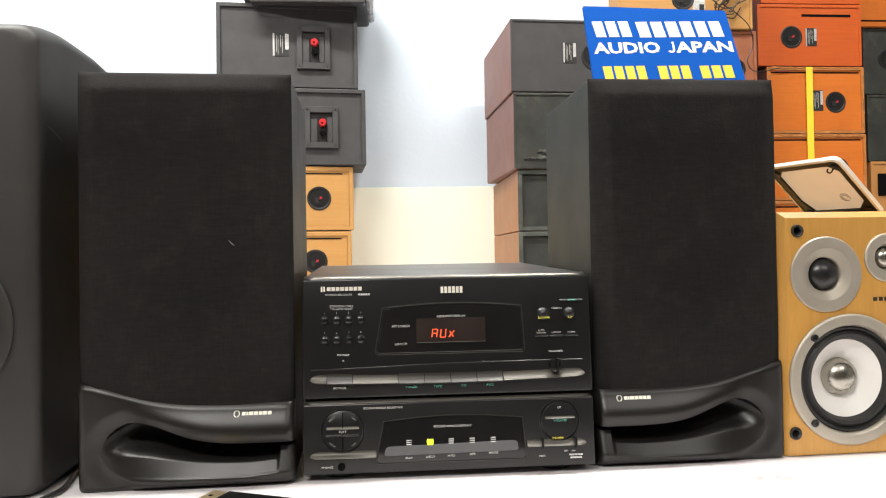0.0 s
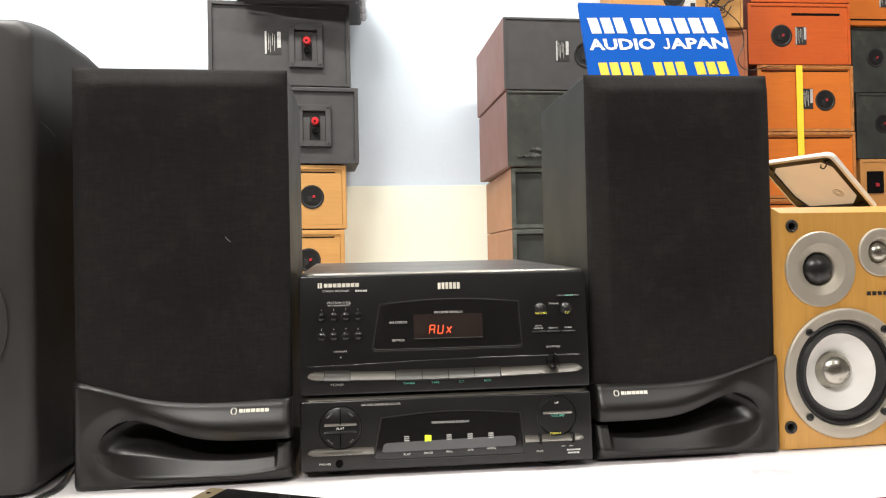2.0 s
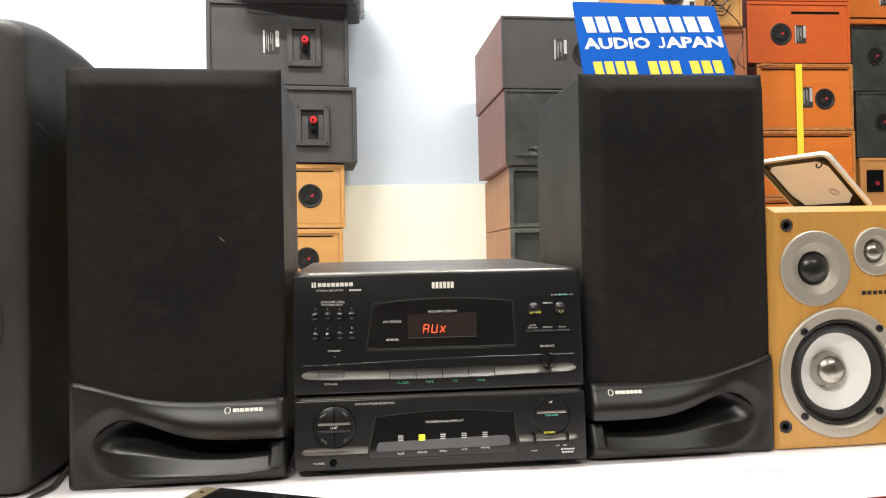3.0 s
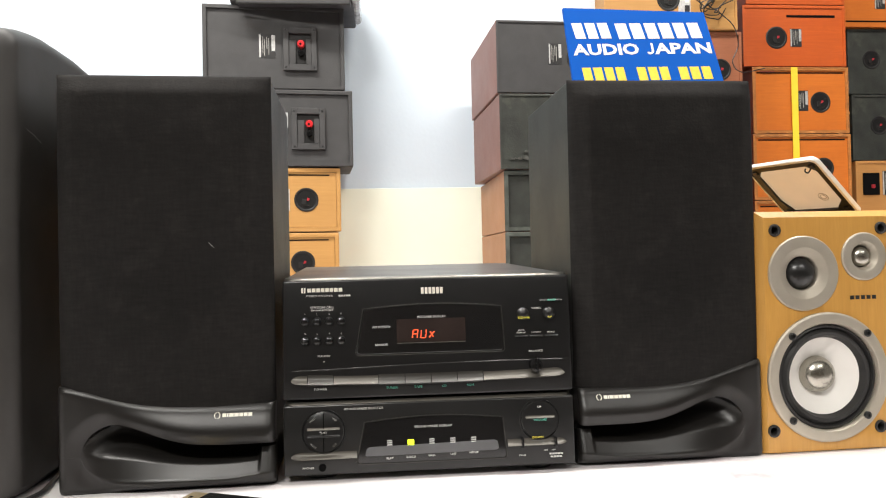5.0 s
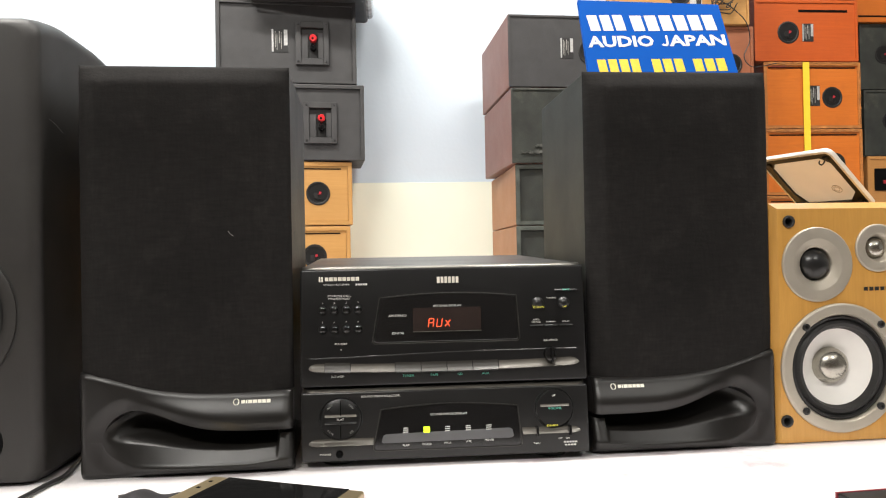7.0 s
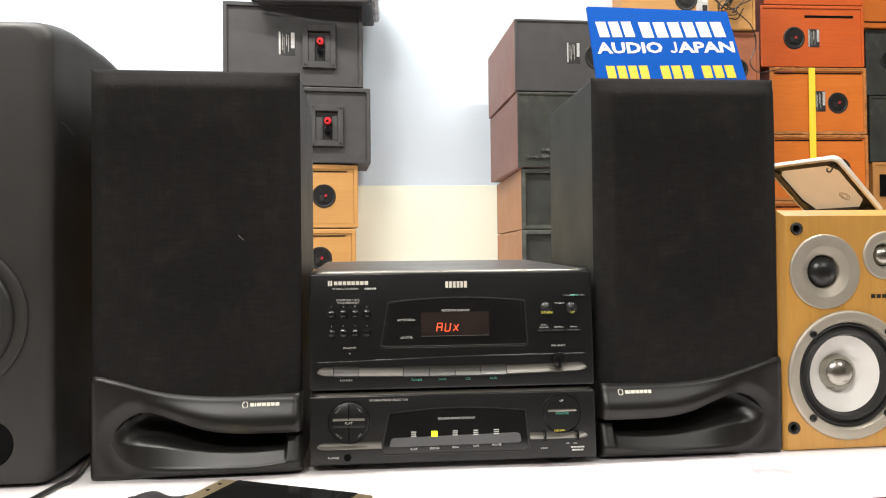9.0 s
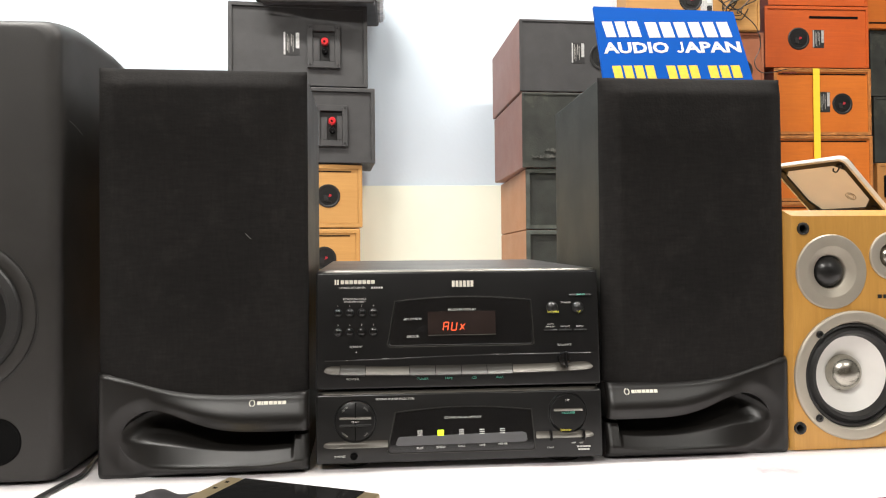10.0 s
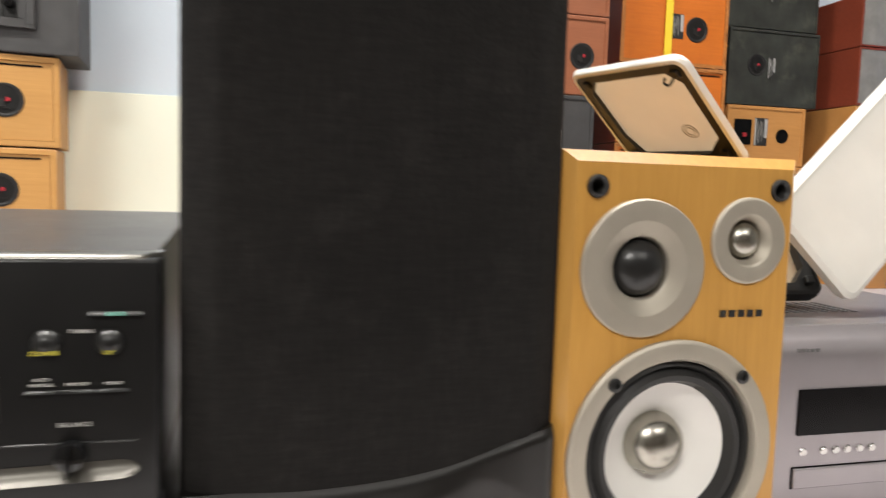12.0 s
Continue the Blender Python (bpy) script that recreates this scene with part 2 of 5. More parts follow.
M["tape_yellow"] = mat("yellow_tape", (0.82, 0.58, 0.04), 0.45, vary=0.05)
M["tape_brown"] = mat("brown_tape", (0.5, 0.27, 0.06), 0.25, vary=0.06, coat=0.3)
M["wrap"] = mat("plastic_wrap", (0.42, 0.41, 0.42), 0.12, vary=0.5, scale=45, bump=0.9, bump_scale=60, coat=0.5)
M["carton_dark"] = mat("dark_carton", (0.03, 0.028, 0.03), 0.5, vary=0.2)
M["wire"] = mat("black_wire", (0.015, 0.015, 0.015), 0.4)
M["lamp"] = mat("tube_diffuser", (1.0, 0.96, 0.90), 0.5, vary=0, emit=1.0)


def thin_cloth(name, color):
    """Stretched cloth that lets part of the light through."""
    m = mat(name, color, rough=0.8, vary=0.05, scale=30, bump=0.08, bump_scale=900)
    nt = m.node_tree
    b = nt.nodes["Principled BSDF"]
    tr = nt.nodes.new("ShaderNodeBsdfTranslucent")
    tr.inputs["Color"].default_value = (*color, 1)
    mx = nt.nodes.new("ShaderNodeMixShader")
    mx.inputs[0].default_value = 0.32
    nt.links.new(b.outputs[0], mx.inputs[1])
    nt.links.new(tr.outputs[0], mx.inputs[2])
    nt.links.new(mx.outputs[0], nt.nodes["Material Output"].inputs["Surface"])
    return m


M["grille_cloth"] = thin_cloth("off_white_grille_cloth", (0.90, 0.87, 0.80))
# off-white cloth tinted cream for the look of light coming through it
M["aged_cloth"] = thin_cloth("cream_backlit_grille_cloth", (0.70, 0.55, 0.37))


# ---- mesh helpers ----
def part(name, bm, material, parent=None, label="", smooth=False):
    """Links a bmesh as one mesh object, under a thing or part where one is given."""
    me = bpy.data.meshes.new(name)
    bmesh.ops.recalc_face_normals(bm, faces=bm.faces)
    bm.to_mesh(me)
    bm.free()
    if smooth:
        me.polygons.foreach_set("use_smooth", [True] * len(me.polygons))
        me.set_sharp_from_angle(angle=radians(38))
    for one in material if isinstance(material, (list, tuple)) else [material]:
        me.materials.append(M[one])
    ob = new(name, me)
    ob.parent = parent
    if label:
        tagged(ob, label)
    return ob


def thing(name, label, category, m=None, group="", kind=""):
    ob = new(name)
    ob.empty_display_size = 0.02
    if m is not None:
        ob.matrix_basis = m
    return tagged(ob, label, category, group, kind)


def solid(x0, x1, y0, y1, z0, z1, bevel=0.0, seg=2, bm=None):
    """A box, added to bm where one is given, with rounded edges."""
    b = bmesh.new()
    bmesh.ops.create_cube(b, size=1, matrix=Matrix.LocRotScale(((x0 + x1) / 2, (y0 + y1) / 2, (z0 + z1) / 2), None,
                                                              (x1 - x0, y1 - y0, z1 - z0)))
    if bevel > 0:
        bmesh.ops.bevel(b, geom=b.edges[:], offset=bevel, segments=seg, profile=0.5, affect="EDGES")
    if bm is None:
        return b
    merge(bm, b)
    return bm


def merge(bm, other):
    me = bpy.data.meshes.new("joined")
    other.to_mesh(me)
    other.free()
    bm.from_mesh(me)
    bpy.data.meshes.remove(me)


def lathe(profile, cx=0.0, cy=0.0, cz=0.0, n=40, bm=None):
    """Turns rows of (radius, y) about an axis along y through (cx, cy, cz)."""
    b = bm if bm is not None else bmesh.new()
    rings = []
    for r, d in profile:
        if r < 1e-6:
            rings.append([b.verts.new((cx, cy + d, cz))])
        else:
            rings.append([b.verts.new((cx + r * math.cos(a), cy + d, cz + r * math.sin(a)))
                          for a in (2 * math.pi * k / n for k in range(n))])
    for one, two in zip(rings, rings[1:]):
        for k in range(n):
            j = (k + 1) % n
            if len(one) == 1 and len(two) == 1:
                continue
            if len(one) == 1:
                b.faces.new((one[0], two[k], two[j]))
            elif len(two) == 1:
                b.faces.new((one[k], two[0], one[j]))
            else:
                b.faces.new((one[k], two[k], two[j], one[j]))
    return b


def plate(points, y0, y1, bevel=0.0):
    """A prism with an outline in x and z from y0 (towards the viewer) to y1."""
    b = bmesh.new()
    front = [b.verts.new((x, y0, z)) for x, z in points]
    back = [b.verts.new((x, y1, z)) for x, z in points]
    b.faces.new(front)
    b.faces.new(back[::-1])
    n = len(points)
    for k in range(n):
        b.faces.new((front[k], front[(k + 1) % n], back[(k + 1) % n], back[k]))
    if bevel > 0:
        edges = [e for e in b.edges if all(abs(v.co.y - y0) < 1e-7 for v in e.verts)]
        bmesh.ops.bevel(b, geom=edges, offset=bevel, segments=2, profile=0.5, affect="EDGES")
    return b


def tube(points, radius, n=8, bm=None, closed=False):
    """A round cord through points."""
    b = bm if bm is not None else bmesh.new()
    pts = [Vector(p) for p in points]
    rings = []
    for k, p in enumerate(pts):
        d = (pts[min(k + 1, len(pts) - 1)] - pts[max(k - 1, 0)]).normalized()
        u = d.cross(Vector((0.13, 0.21, 0.97))).normalized()
        v = d.cross(u)
        rings.append([b.verts.new(p + radius * (math.cos(a) * u + math.sin(a) * v)) for a in
                      (2 * math.pi * i / n for i in range(n))])
    for one, two in zip(rings, rings[1:]):
        for i in range(n):
            b.faces.new((one[i], one[(i + 1) % n], two[(i + 1) % n], two[i]))
    b.faces.new(rings[0])
    b.faces.new(rings[-1][::-1])
    return b


def spline(ctrl, steps=10):
    """Points of a smooth line through control points."""
    c = [Vector(p) for p in ctrl]
    c = [2 * c[0] - c[1]] + c + [2 * c[-1] - c[-2]]
    out = []
    for a, b, d, e in zip(c, c[1:], c[2:], c[3:]):
        for k in range(steps):
            t = k / steps
            out.append(0.5 * (2 * b + (d - a) * t + (2 * a - 5 * b + 4 * d - e) * t * t + (3 * b - a - 3 * d + e) * t ** 3))
    return out + [c[-2]]


def surface(f, nu, nv, bm=None, close_u=False):
    """A grid over f(u, v), both from 0 to 1."""
    b = bm if bm is not None else bmesh.new()
    grid = [[b.verts.new(f(i / nu, j / nv)) for j in range(nv + 1)] for i in range(nu + 1)]
    for i in range(nu):
        for j in range(nv):
            b.faces.new((grid[i][j], grid[i + 1][j], grid[i + 1][j + 1], grid[i][j + 1]))
    return b


def sheared(bm, k, z0=0.0):
    for v in bm.verts:
        v.co.y += k * (v.co.z - z0)
    return bm


def words(text, size, x, z, y, material, parent, name="lettering", align="CENTER", wide=1.0, k=0.0, thick=0.0002, m=None, bold=0.0):
    """Lettering that faces -y; size is the height of its capitals."""
    cu = bpy.data.curves.new("letters", "FONT")
    cu.body, cu.size, cu.align_x, cu.align_y = text, size / 0.69, align, "CENTER"
    cu.extrude, cu.resolution_u, cu.offset = thick, 2, bold
    tmp = new("letters", cu)
    me = bpy.data.meshes.new_from_object(tmp.evaluated_get(bpy.context.evaluated_depsgraph_get()))
    bpy.data.objects.remove(tmp)
    bpy.data.curves.remove(cu)
    me.name = name
    turn = m if m is not None else Matrix.Translation((x, y, z)) @ Matrix.Rotation(radians(90), 4, "X")
    me.transform(turn @ Matrix.Diagonal((wide, 1, 1, 1)))
    if k:
        for v in me.vertices:
            v.co.y += k * v.co.z
    me.materials.clear()
    me.materials.append(M[material])
    ob = new(name, me)
    ob.parent = parent
    return ob


def bars(x0, x1, z0, z1, y, count, material, parent, gap=0.25, name="print_bar", k=0.0):
    """Plain bars side by side, in place of a mark or of writing that is not lettered."""
    step = (x1 - x0) / count
    bm = bmesh.new()
    for i in range(count):
        solid(x0 + step * i, x0 + step * (i + 1 - gap), y - 0.0004, y + 0.0004, z0, z1, bm=bm)
    return part(name, sheared(bm, k), material, parent)


def smooth01(x):
    x = max(0.0, min(1.0, x))
    return x * x * (3 - 2 * x)


# ---- the room ----
WALL_Y, RECESS_Y, STEP_X = 1.66, 2.06, 0.62
XL, XR, YF, TOP = -2.6, 3.0, -3.2, 2.95


def setting(name, bm, material, label, category):
    return tagged(part(name, bm, material), label, category, kind="structure")


setting("floor", solid(XL - 0.1, XR + 0.1, YF - 0.1, RECESS_Y + 0.12, -0.1, 0.0), "floor", "dark tiled shop floor", "floor")
setting("ceiling", solid(XL - 0.1, XR + 0.1, YF - 0.1, RECESS_Y + 0.12, TOP, TOP + 0.1), "ceiling", "plain white ceiling", "ceiling")
# side and south walls are out of view and toned to hold reflections down
setting("wall_west", solid(XL - 0.1, XL, YF, RECESS_Y, 0, TOP), "white_wall", "unseen side wall, grey to dim reflections", "wall")
setting("wall_east", solid(XR, XR + 0.1, YF, RECESS_Y, 0, TOP), "white_wall", "unseen side wall, grey to dim reflections", "wall")
setting("wall_south", solid(XL - 0.1, XR + 0.1, YF - 0.1, YF, 0, TOP), "dark_wall", "unseen wall across the shop, dark to dim reflections", "wall")
DADO = 1.1170
setting("wall_north", solid(XL, STEP_X, WALL_Y, RECESS_Y, 0, TOP), "paint", "pale blue painted wall above cream tiles", "wall")
setting("wall_recess", solid(STEP_X, XR, RECESS_Y, RECESS_Y + 0.1, 0, TOP), "paint", "pale blue painted wall behind stacked speakers", "wall")
dado = setting("wall_dado", solid(XL, STEP_X, WALL_Y - 0.006, WALL_Y - 0.003, 0, DADO - 0.002), "grout",
               "cream ceramic tiles on the lower wall", "wall tiles")
tile_w, tile_h = 0.72, 0.30
tile_me = None
for row in range(2):
    for col in range(3):
        z1 = DADO - row * tile_h
        x0 = -1.84 + col * tile_w + 0.0025
        if tile_me is None:
            t = part("tile", solid(0, tile_w - 0.0015, 0, 0.006, -tile_h + 0.0015, 0, 0.001, 1), "tile", dado)
            tile_me = t.data
        else:
            t = new("tile", tile_me)
            t.parent = dado
        t.location = (x0, WALL_Y - 0.0105, z1)
    part("tile", solid(0, 0.295, 0, 0.006, -tile_h + 0.0015, 0, 0.001, 1), "tile", dado).location = (0.3225, WALL_Y - 0.0105, z1)

def added_ceiling_light(x, y, turned, power):
    """An unseen fitting added to light the room: housing, diffuser, and its light."""
    root = thing("added_ceiling_light", "unseen long ceiling light with white housing, added to light the shop", "lamp",
                 pose(x, y, TOP, 0, 0, 90 if turned else 0), "ceiling lights")
    part("housing", solid(-0.62, 0.62, -0.09, 0.09, -0.05, 0, 0.006), "white_plastic", root)
    part("diffuser", solid(-0.60, 0.60, -0.075, 0.075, -0.075, -0.051, 0.01), "lamp", root)
    lamp = bpy.data.lights.new("tube", "AREA")
    lamp.shape, lamp.size, lamp.size_y, lamp.energy, lamp.color = "RECTANGLE", 1.2, 0.14, power, (1.0, 0.965, 0.91)
    ob = new("tube", lamp)
    ob.parent = root
    ob.location = (0, 0, -0.08)


# assumed lamps out of view, placed and powered to suit the shading
added_ceiling_light(-0.75, 0.65, False, 68)
added_ceiling_light(0.95, 0.60, False, 42)
added_ceiling_light(-0.95, -1.30, False, 78)
added_ceiling_light(1.3, -1.60, False, 26)


# ---- tables ----
def table(name, x0, x1, y0, y1, z, label, material, red=False):
    root = thing(name, label, "table")
    part("tabletop", solid(x0, x1, y0, y1, z - 0.028, z, 0.002), material, root)
    if red:
        part("edge_strip", solid(x0, x1, y0 - 0.004, y0 - 0.0005, z - 0.026, z - 0.002), "red_edge", root, "dark red edge strip")
    for x in (x0 + 0.05, x1 - 0.05):
        for y in (y0 + 0.05, y1 - 0.05):
            part("leg", solid(x - 0.02, x + 0.02, y - 0.02, y + 0.02, 0, z - 0.0285), "steel_leg", root)
    return root


table("display_table", -1.25, 1.55, 0.400, 1.06, TABLE, "white table topped with faint pink-grey marble film", "marble", True)
table("rear_bench", -1.25, 0.60, 1.10, 1.64, TABLE, "white bench along the wall under stacked speakers", "marble")
table("rear_bench", 0.63, 2.6, 1.10, 2.04, TABLE, "white bench in the recess under stacked speakers", "marble")


# ---- the two black bookshelf speakers with moulded ports ----
SW, SH, SD = 0.184, 0.3655, 0.186


def grille_line(u):
    """Height of the seam between cloth and base; u runs from the outer side to the inner one."""
    return 0.0725 + 0.0205 * math.exp(-((u / 0.31) ** 1.7))


def bookshelf(side, m, label):
    """side: 1 where the outer side lies at -x, else -1."""
    root = thing("bookshelf_speaker", label, "speaker", m, "pair of black speakers")
    shell = solid(-SW / 2 + 0.001, SW / 2 - 0.001, 0.0125, SD, 0.004, SH - 0.001, 0.0012)
    bmesh.ops.delete(shell, geom=[max((f for f in shell.faces if f.normal.y < -0.9), key=lambda f: f.calc_area())], context="FACES_ONLY")
    part("cabinet", shell, "vinyl", root, "black vinyl cabinet")

    def px(u):
        return side * (u - 0.5) * SW

    def cloth(u, v):
        z0 = grille_line(u) - 0.0015
        x, z = px(u), z0 + (SH - z0) * v
        low = z - z0

        def roll(e):
            soft = math.sqrt(max(0.0, 1 - (1 - min(1.0, e / 0.006)) ** 2))
            return 0.40 * soft + 0.46 * smooth01(e / 0.019) + 0.14 * smooth01(e / 0.06)
        rise = roll(min(u, 1 - u) * SW) * roll(SH - z)
        rise *= 0.80 + 0.20 * smooth01(low / 0.03)
        if v == 1 or u == 0 or u == 1:
            rise = 0
        return (x, 0.0128 - 0.0180 * rise, z)

    def warped(f):
        def g(u, v):
            a = 0.5 - 0.5 * math.cos(math.pi * u)
            b = 1 - (1 - v) ** 1.6
            return f(0.35 * u + 0.65 * a, 0.4 * v + 0.6 * b)
        return g

    part("grille", surface(warped(cloth), 60, 70), "cloth", root, "black woven cloth grille", smooth=True)

    def port_edges(u):
        """Heights of the lip's lower edge and of the scoop's front rim, and how far the scoop is open."""
        top = 0.0395 + 0.0215 * math.exp(-(max(0.0, u - 0.24) / 0.25) ** 2)
        bot = 0.0085 + 0.004 * smooth01((u - 0.75) / 0.25)
        mid, f = 0.033, 1.0
        if u < 0.30:
            f = math.sqrt(max(0.0, 1 - ((0.30 - u) / 0.19) ** 2)) if u > 0.11 else 0.0
            top, bot = mid + (top - mid) * f, mid + (bot - mid) * f
        return max(top, mid + 0.0004), min(bot, mid - 0.0004), f

    def bulge(u, q):
        """How far the lip stands out; q runs from the port's edge up to the cloth."""
        full = smooth01((u - 0.12) / 0.55)
        swell = 0.5 - 0.5 * math.cos(math.pi * min(1.0, (1 - q) / 0.72))
        return 0.0082 * full * swell * (1 - 0.30 * full * smooth01((0.28 - q) / 0.28))

    def base(u, v):
        zt = grille_line(u)
        top, bot, f = port_edges(u)
        if v < 0.15:
            z = bot * v / 0.15
        elif v < 0.70:
            z = bot + (top - bot) * (v - 0.15) / 0.55
        else:
            z = top + (zt - top) * (v - 0.70) / 0.30
        y = 0.0
        if z >= top:
            y -= bulge(u, (z - top) / max(1e-4, zt - top))
        elif z > bot:
            q = (z - bot) / (top - bot)
            y -= bulge(u, 0.0) * smooth01((q - 0.90) / 0.10)
            land = smooth01((u - 0.915) / 0.016)
            floor_y = 0.0085 * min(1.0, q / 0.55) * smooth01(0.3 + q / 0.14) + 0.021 * smooth01((q - 0.38) / 0.46)
            y -= 0.005 * smooth01((u - 0.14) / 0.3) * (1 - q)
            end_y = 0.007 * q + 0.030 * smooth01((q - 0.80) / 0.08)
            fall = floor_y * (1 - land) + end_y * land
            fall *= 1 - smooth01((q - 0.935) / 0.065)
            if u < 0.30:
                fall *= max(0.0, 1 - ((0.30 - u) / 0.19) ** 2) ** 2
            y += fall
        # soft dip of the face round the closed end of the port
        away = math.hypot((u - 0.30) * SW / 0.040, (z - 0.034) / 0.031)
        if u < 0.30:
            y += 0.0030 * smooth01((1.30 - away) / 0.45) * smooth01((0.30 - u) / 0.12)
        if z <= bot:
            y -= 0.005 * smooth01((u - 0.14) / 0.3) * smooth01(z / 0.007)
        y -= 0.003 * smooth01(u / 0.15) * smooth01(v / 0.2)
        # the shoulder under the cloth is rounded off
        over = (z - zt + 0.0055) / 0.0055
        if over > 0 and z > top:
            y += 0.0026 * over * over
        edge = min(u * SW, (1 - u) * SW)
        if edge < 0.008:
            y += 0.006 * (1 - math.sqrt(max(0.0, 1 - (1 - edge / 0.008) ** 2)))
        if z < 0.006:
            y += 0.004 * (1 - z / 0.006) ** 2
        return (px(u), y, z)

    bm = surface(base, 150, 150)
    # top shelf, sides and underside of the moulding
    n = 150
    for a, b in zip(range(n), range(1, n + 1)):
        ua, ub = a / n, b / n
        q = [bm.verts.new((px(ua), base(ua, 1)[1], grille_line(ua))), bm.verts.new((px(ub), base(ub, 1)[1], grille_line(ub))),
             bm.verts.new((px(ub), 0.0128, grille_line(ub))), bm.verts.new((px(ua), 0.0128, grille_line(ua)))]
        bm.faces.new(q)
    for u in (0, 1):
        for a, b in zip(range(24), range(1, 25)):
            p, q = base(u, a / 24), base(u, b / 24)
            bm.faces.new([bm.verts.new(p), bm.verts.new(q), bm.verts.new((q[0], 0.0128, q[2])), bm.verts.new((p[0], 0.0128, p[2]))])
    bmesh.ops.remove_doubles(bm, verts=bm.verts, dist=0.00002)
    part("base", bm, "base_plastic", root, "moulded black plastic base with a swept port", smooth=True)
    # the maker's mark as plain shapes
    c = 0.0405 if side == 1 else -0.0755
    zl = 0.0645

    def face_y(x, z):
        u = 0.5 + side * x / SW
        top = port_edges(u)[0]
        return -bulge(u, (z - top) / (grille_line(u) - top)) - 0.003

    xa = c + 0.0070
    for wide in (0.0032, 0.0013, 0.0038, 0.0036, 0.0032, 0.0032, 0.0034):
        bm = solid(xa, xa + wide, -0.0003, 0.0003, zl - 0.0014, zl + 0.0014)
        for v in bm.verts:
            v.co.y += face_y(v.co.x, v.co.z)
        part("maker_mark", bm, "mark", root, "small silver-white maker's mark")
        xa += wide + 0.0006
    for a0 in (100, -80):
        arc = [(c + 0.0026 + 0.0023 * math.cos(radians(a0 + t)), zl + 0.0025 * math.sin(radians(a0 + t))) for t in range(0, 161, 16)]
        part("maker_emblem", tube([(x, face_y(x, z), z) for x, z in arc], 0.00045, 6), "mark", root, "small round silver-white emblem", smooth=True)
    for x in (-SW / 2 + 0.02, SW / 2 - 0.02):
        for y in (0.03, SD - 0.03):
            part("foot", lathe([(0, 0), (0.006, 0), (0.006, 0.004), (0, 0.004)], n=12), "rubber", root).matrix_basis = \
                pose(x, y, 0.0, 90, 0, 0)
    return root


left_speaker = bookshelf(1, pose(-0.1405, 0.5975, TABLE, 0, 0, 2.0), "black speaker with cloth grille and swept port, beside a receiver")
bookshelf(-1, pose(0.3203, 0.6135, TABLE, 0, 0, 0.8), "black speaker with cloth grille and swept port, blue sign on top")

thread = tube(spline([(0.0385, -0.0058, 0.2155), (0.0405, -0.0062, 0.2130), (0.0430, -0.0058, 0.2110)], 4), 0.00025, 5)
part("loose_thread", thread, "print_dim", left_speaker, "short pale thread on the cloth")


# ---- the stacked receiver ----
RX0, RX1, RY, K = -0.0422, 0.2220, 0.599, 0.075


def unit(name, label, z0, z1, face, depth, bevel_top, rise=0.0):
    root = thing(name, label, "hi-fi unit", pose(0, RY, TABLE), "stacked receiver units")
    bm = solid(RX0 + 0.002, RX1 - 0.002, 0.012 + K * z1, depth, z0 + 0.002, z1 - 0.0005, 0.0012)
    for v in bm.verts:
        back = v.co.y / depth
        v.co.x -= 0.009 * back
        if rise and v.co.z > (z0 + z1) / 2:
            v.co.z += rise * (back - 0.09)
    part("case", bm, "rec_case", root, "dark grey sheet-metal case")
    bm = solid(RX0, RX1, 0, 0.018, z0, z1 - 0.0022, 0.0022, 3)
    part("front_panel", sheared(bm, K), face, root, "black plastic front panel", smooth=True)
    bm = bmesh.new()
    prof = [(0.0006, z1 - 0.0026), (0.0012, z1 - 0.0013), (0.0030, z1 - 0.0004), (0.014, z1 - 0.0002)]

    def edge(u, v):
        i = v * 3
        a = min(2, int(i))
        f = i - a
        p, q = prof[a], prof[a + 1]
        x = RX0 + 0.0008 + (RX1 - RX0 - 0.0016) * u
        turn = 0.010 * max(0, abs(2 * u - 1) - 0.96) / 0.04
        return (x, p[0] + (q[0] - p[0]) * f + turn, p[1] + (q[1] - p[1]) * f)
    # paler material than the face puts the edge's highlight into its colour
    part("top_edge", sheared(surface(edge, 60, 3, bm), K), bevel_top, root, "rounded top edge, paler to carry the highlight", smooth=True)
    return root


def strip(root, x0, x1, zc, half, material, name, proud=0.003, sag=0.0, mid=0.089, y=0.0, left_end=False, right_end=False):
    """A bar along x, hollow above and swelling below, whose line sags towards the middle."""
    def f(u, v):
        x = x0 + (x1 - x0) * u
        s = ((x - mid) / 0.125) ** 2
        h = half
        if left_end:
            h *= math.sqrt(max(0.02, 1 - (1 - min(1.0, (x - x0) / 0.009)) ** 2))
        if right_end:
            h *= math.sqrt(max(0.02, 1 - (1 - min(1.0, (x1 - x) / 0.009)) ** 2))
        # flat at its top, swelling towards the lower edge and turned under there
        if v < 0.18:
            out = proud * math.sin(math.pi / 2 * v / 0.18)
        else:
            out = proud * ((1 - v) / 0.82) ** 2.6
        return (x, y - out - 0.0003, zc + h * (2 * v - 1) - sag * (1 - s))
    bm = surface(f, 30, 18)
    return part(name, sheared(bm, K), material, root, smooth=True)


def disc(root, x, z, r, material, name, proud=0.002, dome=0.0, y=0.0, label="", n=28):
    prof = [(r, 0.001), (r, -proud * 0.7), (r * 0.93, -proud), (r * 0.6, -proud - dome * 0.64), (0, -proud - dome)]
    return part(name, sheared(lathe(prof, x, y, z, n), K), material, root, label, smooth=True)


def say(text, x, z, root, material="print_grey", size=0.0021, wide=1.15, y=-0.0004, name="lettering"):
    return words(text, size, x, z, y, material, root, name, wide=wide, k=K)


